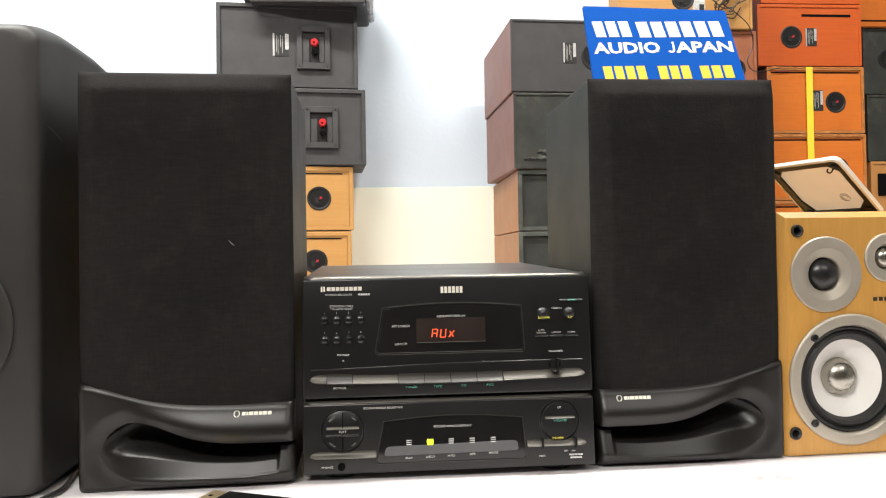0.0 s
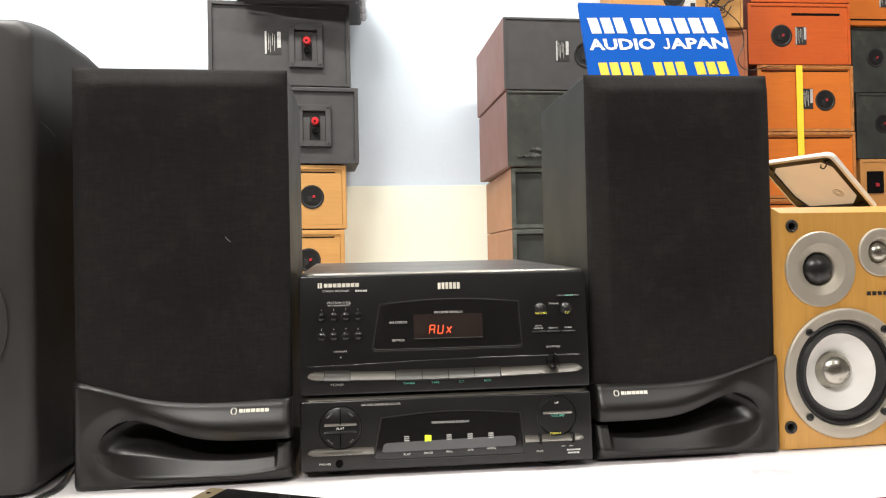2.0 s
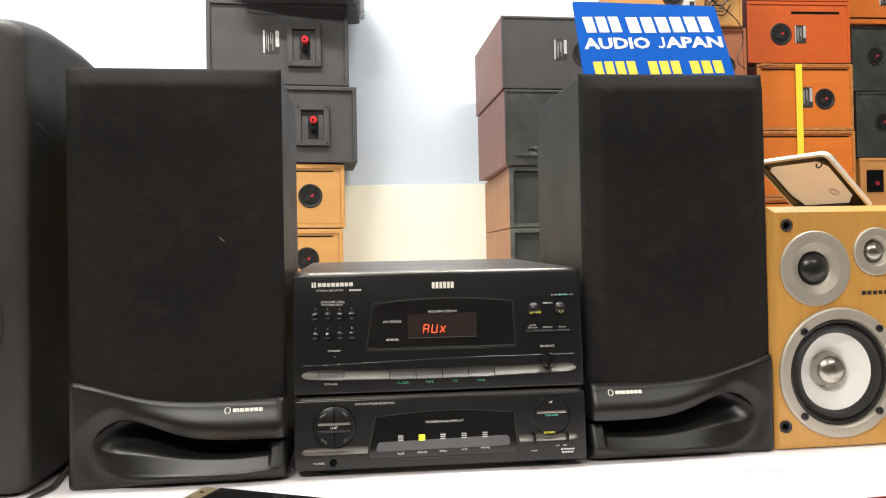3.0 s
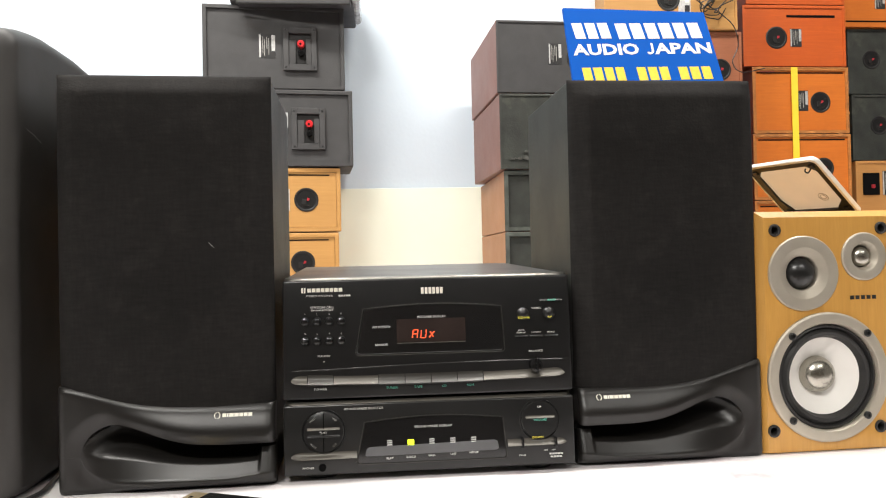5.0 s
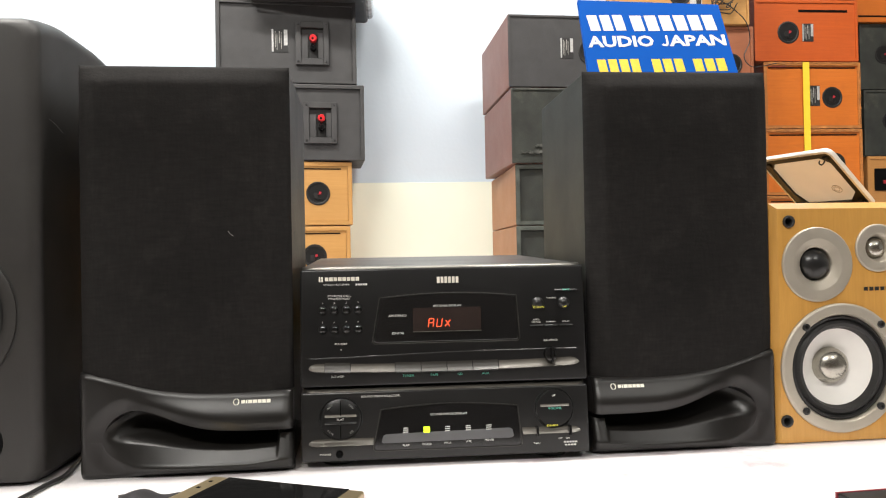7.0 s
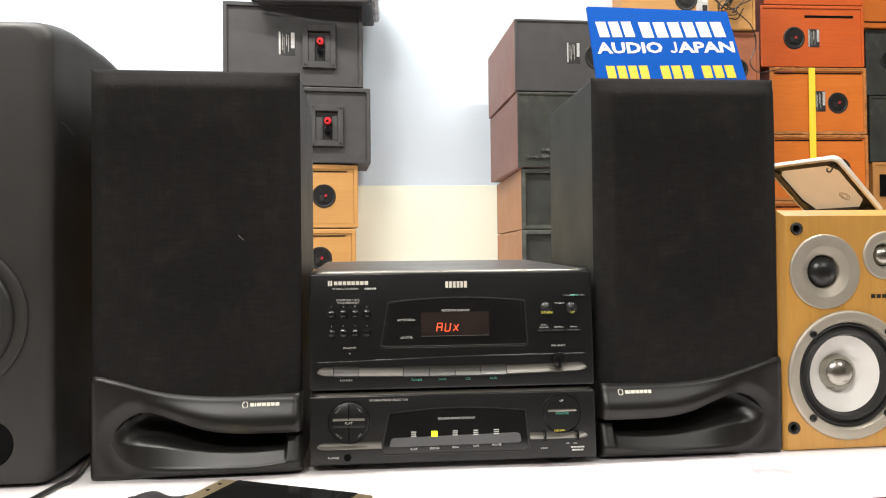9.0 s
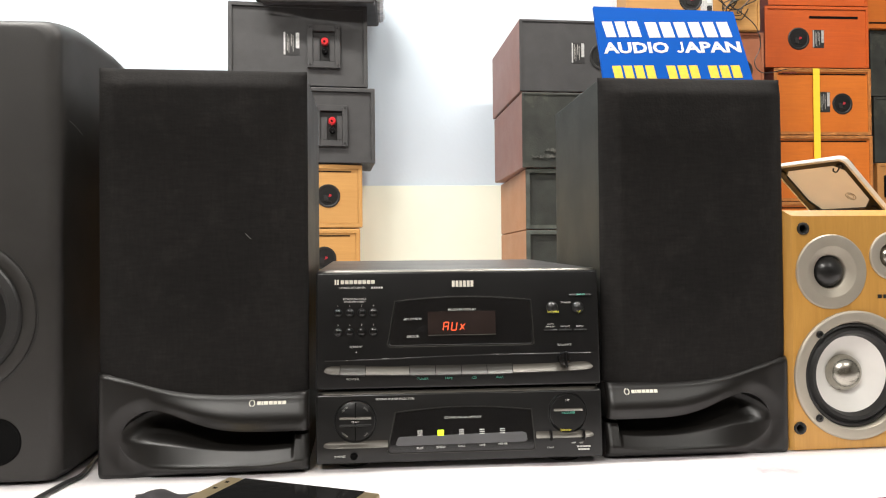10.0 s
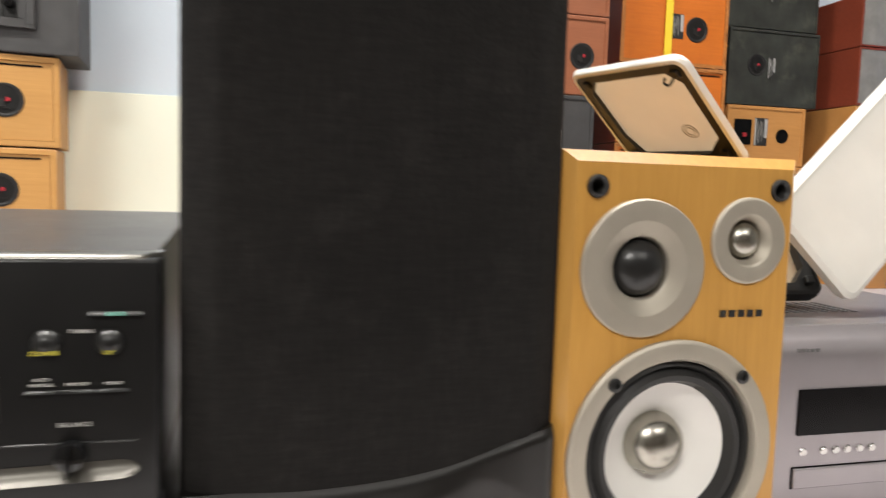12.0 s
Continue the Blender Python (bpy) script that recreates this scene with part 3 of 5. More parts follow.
def arched(xa, xb, xc, xd, z0, z1, rise, n=14):
    """Outline: the bottom from xa to xb at z0, the arched top from xd back to xc at z1."""
    pts = [(xa, z0 + 0.002), (xa + 0.002, z0), (xb - 0.002, z0), (xb, z0 + 0.002)]
    for k in range(n + 1):
        t = k / n
        pts.append((xd + (xc - xd) * t, z1 + rise * math.sin(math.pi * t)))
    return pts


up = unit("stereo_receiver", "black stereo receiver with red lit display, on a matching unit", 0.0728, 0.1820, "rec_face", 0.290, "rec_edge", 0.0085)
part("window", sheared(plate(arched(0.024, 0.1585, 0.031, 0.1565, 0.1115, 0.1515, 0.0035), -0.0012, 0.004, 0.0008), K), "gloss_black", up,
     "glossy black display window")
frame_line = arched(0.023, 0.1595, 0.030, 0.1575, 0.1105, 0.1525, 0.0036)
# rim in paler grey, for the highlight along the window's outline
part("window_highlight_rim", sheared(tube([(x, -0.0004, z) for x, z in frame_line + frame_line[:1]], 0.0005, 5), K), "button_grey", up)
part("lcd_panel", sheared(solid(0.0605, 0.1235, -0.0018, 0, 0.1215, 0.1425), K), "lcd", up, "dim brownish display")
strip(up, 0.0605, 0.1235, 0.1212, 0.0007, "bar", "display_ledge", 0.003)


def segment_text(root, x, z, h):
    """Lit segment letters that spell AUX."""
    w, g, t = h * 0.60, h * 0.45, h * 0.085
    bm = bmesh.new()

    def seg(ax, az, bx, bz):
        lean = 0.14
        p, q = Vector((ax + lean * az, az)), Vector((bx + lean * bz, bz))
        d = (q - p).normalized()
        nrm = Vector((-d.y, d.x)) * t / 2
        p, q = p + d * t * 0.3, q - d * t * 0.3
        c = [p + nrm, q + nrm, q - nrm, p - nrm]
        f = [bm.verts.new((x + k.x, -0.0022, z + k.y)) for k in c]
        b2 = [bm.verts.new((x + k.x, -0.0018, z + k.y)) for k in c]
        bm.faces.new(f)
        for i in range(4):
            bm.faces.new((f[i], f[(i + 1) % 4], b2[(i + 1) % 4], b2[i]))
    o = 0
    for a in ((0, 0, 0, h / 2), (0, h / 2, 0, h), (0, h, w, h), (w, h, w, h / 2), (w, h / 2, w, 0), (0, h / 2, w, h / 2)):
        seg(o + a[0], a[1], o + a[2], a[3])
    o = w + g
    for a in ((0, 0, 0, h / 2), (0, h / 2, 0, h), (0, 0, w, 0), (w, 0, w, h / 2), (w, h / 2, w, h)):
        seg(o + a[0], a[1], o + a[2], a[3])
    o = 2 * (w + g)
    for a in ((0, 0, w * 0.5, h * 0.4), (w * 0.5, h * 0.4, w, h * 0.8), (0, h * 0.8, w * 0.5, h * 0.4), (w * 0.5, h * 0.4, w, 0)):
        seg(o + a[0], a[1], o + a[2], a[3])
    part("lit_letters", sheared(bm, K), "red_led", root, "red lit letters")


segment_text(up, 0.0745, 0.1252, 0.0073)
say("RECEIVER DISPLAY", 0.0925, 0.1440, up, y=-0.0016, size=0.0019)
say("AM STEREO", 0.0465, 0.1358, up, y=-0.0016, size=0.0019)
say("SENSOR", 0.0465, 0.1198, up, y=-0.0016, size=0.0019)
# makers' marks as plain shapes
bars(-0.0195, 0.0125, 0.1688, 0.1722, -0.0003, 8, "mark", up, 0.2, "maker_mark", K)
bars(-0.0250, -0.0205, 0.1682, 0.1728, -0.0003, 2, "mark", up, 0.35, "maker_mark", K)
bars(0.0835, 0.1045, 0.1650, 0.1708, -0.0003, 6, "mark", up, 0.28, "model_mark", K)
say("STEREO RECEIVER", -0.0090, 0.1652, up, size=0.0016, wide=1.3)
bars(0.0085, 0.0195, 0.1644, 0.1660, -0.0003, 5, "print_grey", up, 0.2, "model_mark", K)
say("STATION CALL", -0.0065, 0.1548, up, size=0.0019)
say("FM16/AM8 PRESET", -0.0065, 0.1523, up, size=0.0015)
for i in range(8):
    bx, bz = -0.0220 + 0.0108 * (i % 4), 0.1425 - 0.0175 * (i // 4)
    disc(up, bx, bz, 0.0031, "gloss_black", "preset_button", 0.0026, 0.0008)
    part("button_ring", sheared(lathe([(0.0032, 0), (0.0036, -0.0009), (0.0040, 0)], bx, 0, bz, 20), K), "rec_face2", up, smooth=True)
    say(str(i + 1), bx, bz + 0.0062, up, size=0.0015, wide=1.0)
say("STANDBY", -0.0055, 0.1112, up, size=0.0016)
disc(up, -0.0055, 0.1062, 0.0006, "print_grey", "standby_light", 0.0004, n=10)
part("shelf_line", sheared(tube([(RX0 + 0.008 + 0.0247 * i, -0.0001, 0.0985 + 0.0035 * smooth01(i / 6)) for i in range(11)], 0.0006, 5), K), "rec_face2", up)
for xa, xb in ((-0.0345, -0.0205), (0.0030, 0.0430), (0.1390, 0.2140)):
    strip(up, xa, xb, 0.0904, 0.0041, "bar", "control_bar", 0.0045, 0.0022, left_end=xa < -0.03, right_end=xb > 0.2)
for name, xa, xb in (("POWER", -0.0200, 0.0025), ("TUNER", 0.0436, 0.0668), ("TAPE", 0.0674, 0.0906), ("CD", 0.0912, 0.1144), ("AUX", 0.1150, 0.1382)):
    strip(up, xa, xb, 0.0906, 0.0049, "button_grey", "bar_button", 0.0046, 0.0022)
    say(name, (xa + xb) / 2, 0.0820 if name == "POWER" else 0.0812, up, "print_grey" if name == "POWER" else "print_green", 0.0020)
strip(up, 0.1938, 0.2148, 0.1566, 0.0012, "rec_face2", "band_button", 0.002)
say("BAND", 0.2048, 0.1565, up, "print_green", 0.0017, y=-0.0024)
say("TUNING", 0.1905, 0.1490, up, size=0.0015)
for bx, t in ((0.1775, "DOWN"), (0.2020, "UP")):
    disc(up, bx, 0.1445, 0.0056, "rec_face2", "tuning_button", 0.002, 0.0035)
    say(t, bx, 0.1408, up, "print_yellow", 0.0019, y=-0.0042)
for bx, t in ((0.1755, "AUTO"), (0.1755, "MANUAL"), (0.1895, "MEMORY"), (0.2035, "MONO")):
    say(t, bx, 0.1290 if t == "AUTO" else 0.1268, up, size=0.0013)
for bx in (0.1755, 0.1895, 0.2035):
    strip(up, bx - 0.0062, bx + 0.0062, 0.1240, 0.0009, "rec_face2", "small_button", 0.0018)
say("BALANCE", 0.1885, 0.1098, up, size=0.0018)
disc(up, 0.1875, 0.0975, 0.0062, "gloss_black", "balance_knob", 0.006, 0.001)
part("knob_pointer", sheared(solid(0.1867, 0.1883, -0.011, -0.004, 0.0905, 0.1050, 0.0005), K), "gloss_black", up)
say("LEFT", 0.1795, 0.0885, up, size=0.0014)
say("RIGHT", 0.1985, 0.0885, up, size=0.0014)

low = unit("sound_processor", "black amplifier with sound image display, under a receiver", 0.0065, 0.0706, "rec_face2", 0.290, "bar")
part("window", sheared(plate(arched(0.0235, 0.1575, 0.0305, 0.1545, 0.0155, 0.0505, 0.0038), -0.0010, 0.004), K), "gloss_black", low,
     "glossy black display window")
part("inner_ledge", sheared(plate([(0.0300, 0.0225), (0.0320, 0.0215), (0.1490, 0.0225), (0.1510, 0.0240), (0.1500, 0.0300), (0.1470, 0.0315), (0.0340, 0.0295), (0.0315, 0.0280)], -0.0014, 0.0, 0.0004), K), "smoke", low,
     "grey translucent ledge")
fl = arched(0.0225, 0.1585, 0.0295, 0.1555, 0.0145, 0.0515, 0.0039)
# same pale rim, its grey standing for the outline's highlight
part("window_highlight_rim", sheared(tube([(x, -0.0004, z) for x, z in fl + fl[:1]], 0.0005, 5), K), "button_grey", low)
say("SOUND IMAGE DISPLAY", 0.0915, 0.0458, low, y=-0.0014, size=0.0019)
for i, t in enumerate(("FLAT", "DISCO", "HALL", "LIVE", "MOVIE")):
    bx = 0.0520 + 0.0190 * i
    say(t, bx, 0.0190 + 0.0005 * i, low, y=-0.0014, size=0.0017)
    if i == 1:
        part("lit_square", sheared(solid(bx - 0.0028, bx + 0.0028, -0.0020, -0.0012, 0.0300, 0.0350, 0.0004), K), "green_led", low, "yellow-green lit square")
    else:
        for j in range(3):
            part("level_mark", sheared(solid(bx - 0.0023, bx + 0.0023, -0.0017, -0.0011, 0.0305 + 0.0018 * j, 0.0312 + 0.0018 * j), K), "print_grey", low)
say("SOUND IMAGE SELECTOR", 0.0295, 0.0635, low, size=0.0018)


def round_pad(root, x, z, r, name, cross):
    part(name, sheared(lathe([(r, 0.001), (r, -0.0012), (r * 0.95, -0.0020), (0, -0.0026)], x, 0, z, 40), K), "rec_face", root, "round rocker pad", smooth=True)
    part("pad_ring", sheared(lathe([(r + 0.0003, 0), (r + 0.0008, -0.0008), (r + 0.0016, 0)], x, 0, z, 40), K), "rec_face2", root, smooth=True)
    if cross:
        part("pad_groove", sheared(solid(x - 0.0004, x + 0.0004, -0.0029, -0.001, z - r * 0.93, z + r * 0.93), K), "hole", root)
    # upper bar is paler to paint its highlight; lower one stays dark
    for s in (-1, 1) if cross else (1,):
        strip(root, x - r * 0.78, x + r * 0.78, z + (0.0030 if s == 1 else -0.0032), 0.0013, "bar" if s == 1 else "rec_face2", "pad_bar", 0.0016, y=-0.0022)


round_pad(low, -0.0065, 0.0445, 0.0182, "selector_pad", True)
say("FLAT", -0.0065, 0.0445, low, y=-0.0042, size=0.0018)
for x, z, t, lean in ((-0.0160, 0.0555, "DISCO", 40), (0.0032, 0.0555, "HALL", -38), (-0.0158, 0.0330, "MOVIE", -38), (0.0032, 0.0330, "LIVE", 40)):
    words(t, 0.0015, 0, 0, 0, "print_dim", low, k=K,
          m=Matrix.Translation((x, -0.0028, z)) @ Matrix.Rotation(radians(90), 4, "X") @ Matrix.Rotation(radians(lean), 4, "Z"))
round_pad(low, 0.1895, 0.0475, 0.0172, "volume_pad", False)
say("UP", 0.1890, 0.0593, low, "print_white", 0.0018, y=-0.0030)
say("VOLUME", 0.1895, 0.0478, low, "print_green", 0.0019, y=-0.0032)
say("DOWN", 0.1868, 0.0322, low, "print_yellow", 0.0018, y=-0.0030)
strip(low, -0.0350, 0.0228, 0.0236, 0.0032, "bar", "control_bar", 0.004, left_end=True)
strip(low, 0.1590, 0.2130, 0.0278, 0.0032, "bar", "control_bar", 0.004, right_end=True)
for bx in (0.1725, 0.2030):
    part("slide_switch", sheared(solid(bx - 0.0011, bx + 0.0011, -0.0065, 0, 0.0235, 0.0320, 0.0004), K), "gloss_black", low)
for x, t in ((0.1725, "P.BASS"), (0.1945, "OFF"), (0.2015, "ON")):
    say(t, x, 0.0162 if t == "P.BASS" else 0.0198, low, size=0.0013)
bars(0.1975, 0.2105, 0.0158, 0.0171, -0.0003, 5, "print_grey", low, 0.2, "unread_print", K)
bars(0.1985, 0.2095, 0.0132, 0.0145, -0.0003, 4, "print_grey", low, 0.2, "unread_print", K)
say("PHONES", -0.0205, 0.0132, low, size=0.0016)
part("headphone_socket", sheared(lathe([(0.0034, 0), (0.0032, -0.0012), (0.0027, -0.0012), (0.0026, -0.0003), (0, -0.0003)], -0.0080, 0, 0.0132, 24), K), "hole", low,
     "dark round headphone socket", smooth=True)
for x in (RX0 + 0.032, RX1 - 0.032):
    for y in (0.03, 0.26):
        part("foot", lathe([(0, 0), (0.016, 0), (0.018, 0.0066), (0, 0.0066)], n=24), "rubber", low).matrix_basis = pose(x, y, 0.0, 90, 0, 0)


# ---- the maple three-way speaker ----
def holed_face(x0, x1, z0, z1, y, holes, n=40):
    """A flat face at y with round holes (x, z, r)."""
    bm = bmesh.new()
    edges = []

    def ring(pts):
        vs = [bm.verts.new((px, y, pz)) for px, pz in pts]
        edges.extend(bm.edges.new((vs[i], vs[(i + 1) % len(vs)])) for i in range(len(vs)))
    ring([(x0, z0), (x1, z0), (x1, z1), (x0, z1)])
    for hx, hz, r in holes:
        ring([(hx + r * math.cos(2 * math.pi * k / n), hz + r * math.sin(2 * math.pi * k / n)) for k in range(n)])
    bmesh.ops.triangle_fill(bm, edges=edges, use_beauty=True)
    # the fill also closes the holes: take those faces out
    dead = [f for f in bm.faces if any((f.calc_center_median().x - hx) ** 2 + (f.calc_center_median().z - hz) ** 2 < (r * 0.985) ** 2
                                       and all((v.co.x - hx) ** 2 + (v.co.z - hz) ** 2 < (r * 1.01) ** 2 for v in f.verts) for hx, hz, r in holes)]
    bmesh.ops.delete(bm, geom=dead, context="FACES")
    return bm


def maple_speaker(m):
    xl, xr, h, d = -0.069, 0.0755, 0.236, 0.20
    root = thing("bookshelf_speaker", "maple-veneer three-way speaker with silver rings, grille off", "speaker", m)
    c = 0.006
    # shell: back box with a chamfered frame to the baffle
    bm = bmesh.new()
    o = [(xl, 0.0), (xr, 0.0), (xr, h), (xl, h)]
    i2 = [(xl + c, 0.001), (xr - c, 0.001), (xr - c, h - c), (xl + c, h - c)]
    rings = [[bm.verts.new((x, y, z)) for x, z in pts] for pts, y in ((i2, 0.0), (o, c), (o, d))]
    for a, b in zip(rings, rings[1:]):
        for k in range(4):
            bm.faces.new((a[k], a[(k + 1) % 4], b[(k + 1) % 4], b[k]))
    bm.faces.new(rings[2])
    part("cabinet", bm, "maple", root, "pale maple veneer cabinet")
    tw, st, wf = (-0.0228, 0.175, 0.0368), (0.0417, 0.1903, 0.0238), (0.0005, 0.0728, 0.0635)
    pegs = [(-0.0515, 0.2175), (0.0610, 0.2183), (-0.0575, 0.0225), (0.0552, 0.022)]
    holes = [(x, z, r - 0.002) for x, z, r in (tw, st, wf)] + [(x, z, 0.0050) for x, z in pegs]
    part("baffle", holed_face(xl + c, xr - c, 0.001, h - c, 0.0, holes), "maple", root, "flat maple front board")
    x, z, r = tw
    drv = part("midrange", lathe([(r, 0.002), (r, -0.0015), (r - 0.001, -0.0026), (r - 0.0016, -0.0027), (r * 0.70, -0.0027), (r * 0.685, -0.0026), (r * 0.65, -0.0019), (r * 0.635, -0.0017), (r * 0.475, 0.0008), (r * 0.46, 0.0012), (r * 0.44, 0.0034), (r * 0.43, 0.012)],
                                 x, 0, z, 64), "silver", root, "matt silver faceplate", smooth=True)
    part("dome", lathe([(r * 0.43, 0.010), (r * 0.415, 0.0042), (r * 0.39, 0.0020), (r * 0.32, -0.0010), (r * 0.22, -0.0034), (r * 0.11, -0.0048), (0, -0.0053)], x, 0, z, 48),
         "dome_black", drv, "black dome", smooth=True)
    x, z, r = st
    drv = part("tweeter", lathe([(r, 0.002), (r, -0.0015), (r - 0.001, -0.0024), (r - 0.0016, -0.0025), (r * 0.63, -0.0025), (r * 0.61, -0.0023), (r * 0.57, -0.0016), (r * 0.49, 0.0026), (r * 0.47, 0.0030), (r * 0.46, 0.008)], x, 0, z, 56),
               "silver", root, "matt silver faceplate", smooth=True)
    part("dome", lathe([(r * 0.465, 0.0050), (r * 0.43, 0.0042), (r * 0.415, 0.0030), (r * 0.36, 0.0006), (r * 0.26, -0.0014), (r * 0.13, -0.0026), (0, -0.0030)], x, 0, z, 40),
         "satin_dome", drv, "polished metal dome", smooth=True)
    x, z, r = wf
    drv = part("woofer", lathe([(r, 0.002), (r, -0.0022), (r - 0.0014, -0.0036), (r - 0.0024, -0.0038), (r * 0.855, -0.0038), (r * 0.84, -0.0036), (r * 0.815, -0.001), (r * 0.815, 0.006)], x, 0, z, 80),
               "silver", root, "satin silver rim", smooth=True)
    part("surround", lathe([(r * 0.822, 0.005), (r * 0.80, 0.0005), (r * 0.77, -0.0005), (r * 0.745, 0.0030), (r * 0.72, 0.0015), (r * 0.69, -0.0012), (r * 0.64, -0.0005), (r * 0.605, 0.005), (r * 0.59, 0.007)],
                           x, 0, z, 72), "rubber", drv, "black rubber surround", smooth=True)
    part("cone", lathe([(r * 0.602, 0.0058), (r * 0.50, 0.0100), (r * 0.38, 0.0150), (r * 0.27, 0.0195)], x, 0, z, 64), "cone", drv, "white cone", smooth=True)
    part("dust_cap", lathe([(r * 0.292, 0.0192), (r * 0.286, 0.0165), (r * 0.262, 0.0120), (r * 0.215, 0.0082), (r * 0.15, 0.0055), (r * 0.08, 0.0042), (0, 0.0038)], x, 0, z, 48),
         "satin_dome", drv, "satin metal cap", smooth=True)
    for sx, sz in ((-0.0385, 0.041), (0.0405, 0.042), (0.0385, -0.0385), (-0.040, -0.0405)):
        part("screw", lathe([(0.0038, -0.003), (0.0038, -0.0050), (0.0030, -0.0056), (0.0016, -0.0056), (0.0013, -0.0044), (0, -0.0044)], x + sx, 0, z + sz, 16),
             "dome_black", drv, "black socket screw", smooth=True)
    for px, pz in pegs:
        part("grille_socket", lathe([(0.0062, -0.0002), (0.0060, -0.0018), (0.0048, -0.0022), (0.0036, -0.0008), (0.0034, 0.010), (0, 0.010)], px, 0, pz, 24), "rubber", root,
             "black grille socket", smooth=True)
    bars(0.0265, 0.0560, 0.1480, 0.1518, -0.0004, 5, "label_black", root, 0.35, "maker_mark")
    return root


maple_speaker(pose(0.4820, 0.6225, TABLE, 0, 0, 1.8))


# ---- speaker grilles lying about ----
def loose_grille(label, origin, ax, ay, w, h, face, t=0.010, cloth="aged_cloth", rim="white_plastic"):
    """A framed cover spanned by two directions; the open back with its frame looks along face * normal."""
    ux = Vector(ax).normalized()
    uy = Vector(ay)
    uy = (uy - uy.dot(ux) * ux).normalized()
    uz = ux.cross(uy)
    m = Matrix.Translation(origin) @ Matrix((ux, uy, uz)).transposed().to_4x4()
    root = thing("speaker_grille", label, "speaker grille", m, "loose grilles")

    def rounded(inset, r, n=6):
        x0, x1, y0, y1 = inset, w - inset, inset, h - inset
        pts = []
        for cx, cy, a0 in ((x1 - r, y1 - r, 0), (x0 + r, y1 - r, 90), (x0 + r, y0 + r, 180), (x1 - r, y0 + r, 270)):
            pts += [(cx + r * math.cos(radians(a0 + 90 * k / n)), cy + r * math.sin(radians(a0 + 90 * k / n))) for k in range(n + 1)]
        return pts

    def loft(levels):
        bm = bmesh.new()
        rings = [[bm.verts.new((x, y, z)) for x, y in rounded(i, r)] for i, r, z in levels]
        n = len(rings[0])
        for a, b in zip(rings, rings[1:]):
            for k in range(n):
                bm.faces.new((a[k], a[(k + 1) % n], b[(k + 1) % n], b[k]))
        return bm, rings
    f = face
    bm, rings = loft([(0.0035, 0.006, f * t), (0.001, 0.008, f * t * 0.9), (0.0, 0.008, f * t * 0.4), (0.0, 0.008, -f * t * 0.3), (0.0035, 0.006, -f * t * 0.6)])
    part("shell", bm, rim, root, "off-white rounded rim" if rim == "white_plastic" else "black rounded rim", smooth=True)
    bm = bmesh.new()
    bm.faces.new([bm.verts.new((x, y, -f * t * 0.55)) for x, y in rounded(0.003, 0.006)])
    part("cloth", bm, cloth, root, "thin stretched cream cloth" if cloth == "aged_cloth" else "thin off-white stretched cloth")
    k = min(w, h) * 0.20
    pts = [(0.010, 0.010 + k), (0.010 + k * 0.4, 0.010), (w - 0.010 - k * 0.8, 0.010), (w - 0.010, 0.010 + k * 0.8), (w - 0.010, h - 0.010 - k * 0.5), (w - 0.010 - k * 0.5, h - 0.010),
           (0.010 + k * 0.5, h - 0.010), (0.010, h - 0.010 - k * 0.5)]
    bm = bmesh.new()
    edges = []
    for ring in (rounded(0.003, 0.005), pts):
        vs = [bm.verts.new((x, y, 0)) for x, y in ring]
        edges += [bm.edges.new((vs[q], vs[(q + 1) % len(vs)])) for q in range(len(vs))]
    bmesh.ops.triangle_fill(bm, edges=edges, use_beauty=True)
    cut = [fc for fc in bm.faces if all(0.0095 < v.co.x < w - 0.0095 and 0.0095 < v.co.y < h - 0.0095 for v in fc.verts)
           and 0.02 * w < fc.calc_center_median().x < 0.98 * w and min(abs(fc.calc_center_median().x - v.co.x) for v in fc.verts) >= 0 and all(
               any(abs(v.co.x - p[0]) + abs(v.co.y - p[1]) < 1e-6 for p in pts) for v in fc.verts)]
    bmesh.ops.delete(bm, geom=cut, context="FACES")
    up_faces = bmesh.ops.extrude_face_region(bm, geom=bm.faces[:])["geom"]
    bmesh.ops.translate(bm, verts=[v for v in up_faces if isinstance(v, bmesh.types.BMVert)], vec=(0, 0, f * t * 0.8))
    part("frame", bm, "black_plastic", root, "black plastic frame")
    bm = bmesh.new()
    for r in (0.0030, 0.0052):
        b = lathe([(r, 0), (r + 0.0006, 0), (r + 0.0006, 0.0003), (r, 0.0003), (r, 0)], 0, 0, 0, 20)
        b.transform(Matrix.Translation((w * 0.66, h * 0.30, -f * t * 0.50)) @ Matrix.Rotation(radians(90), 4, "X"))
        merge(bm, b)
    part("stamp", bm, "stamp", root, "faint round moulding mark")
    if cloth == "aged_cloth" and h > 0.08:
        part("catch", tube(spline([(w - 0.014, h - 0.014, f * t), (w - 0.018, h - 0.017, f * t * 1.6), (w - 0.022, h - 0.016, f * t * 1.2), (w - 0.020, h - 0.013, f * t)], 4), 0.0008, 6), "dome_black", root,
             "small dark wire catch", smooth=True)
    for cx, cy in ((w - 0.011, h - 0.011), (0.011, 0.011), (w - 0.011, 0.011), (0.011, h - 0.011)):
        part("peg", solid(cx - 0.003, cx + 0.003, cy - 0.003, cy + 0.003, min(f * t * 0.4, f * t * 1.35), max(f * t * 0.4, f * t * 1.35), 0.0008, 1), "black_plastic", root,
             "black mounting peg")
    return root


loose_grille("off-white speaker grille with black frame, on a maple speaker", (0.5310, 0.7627, 0.9903), (0.271, -0.962, -0.02), (-0.726, -0.219, 0.652), 0.098, 0.088, 1, 0.0034)
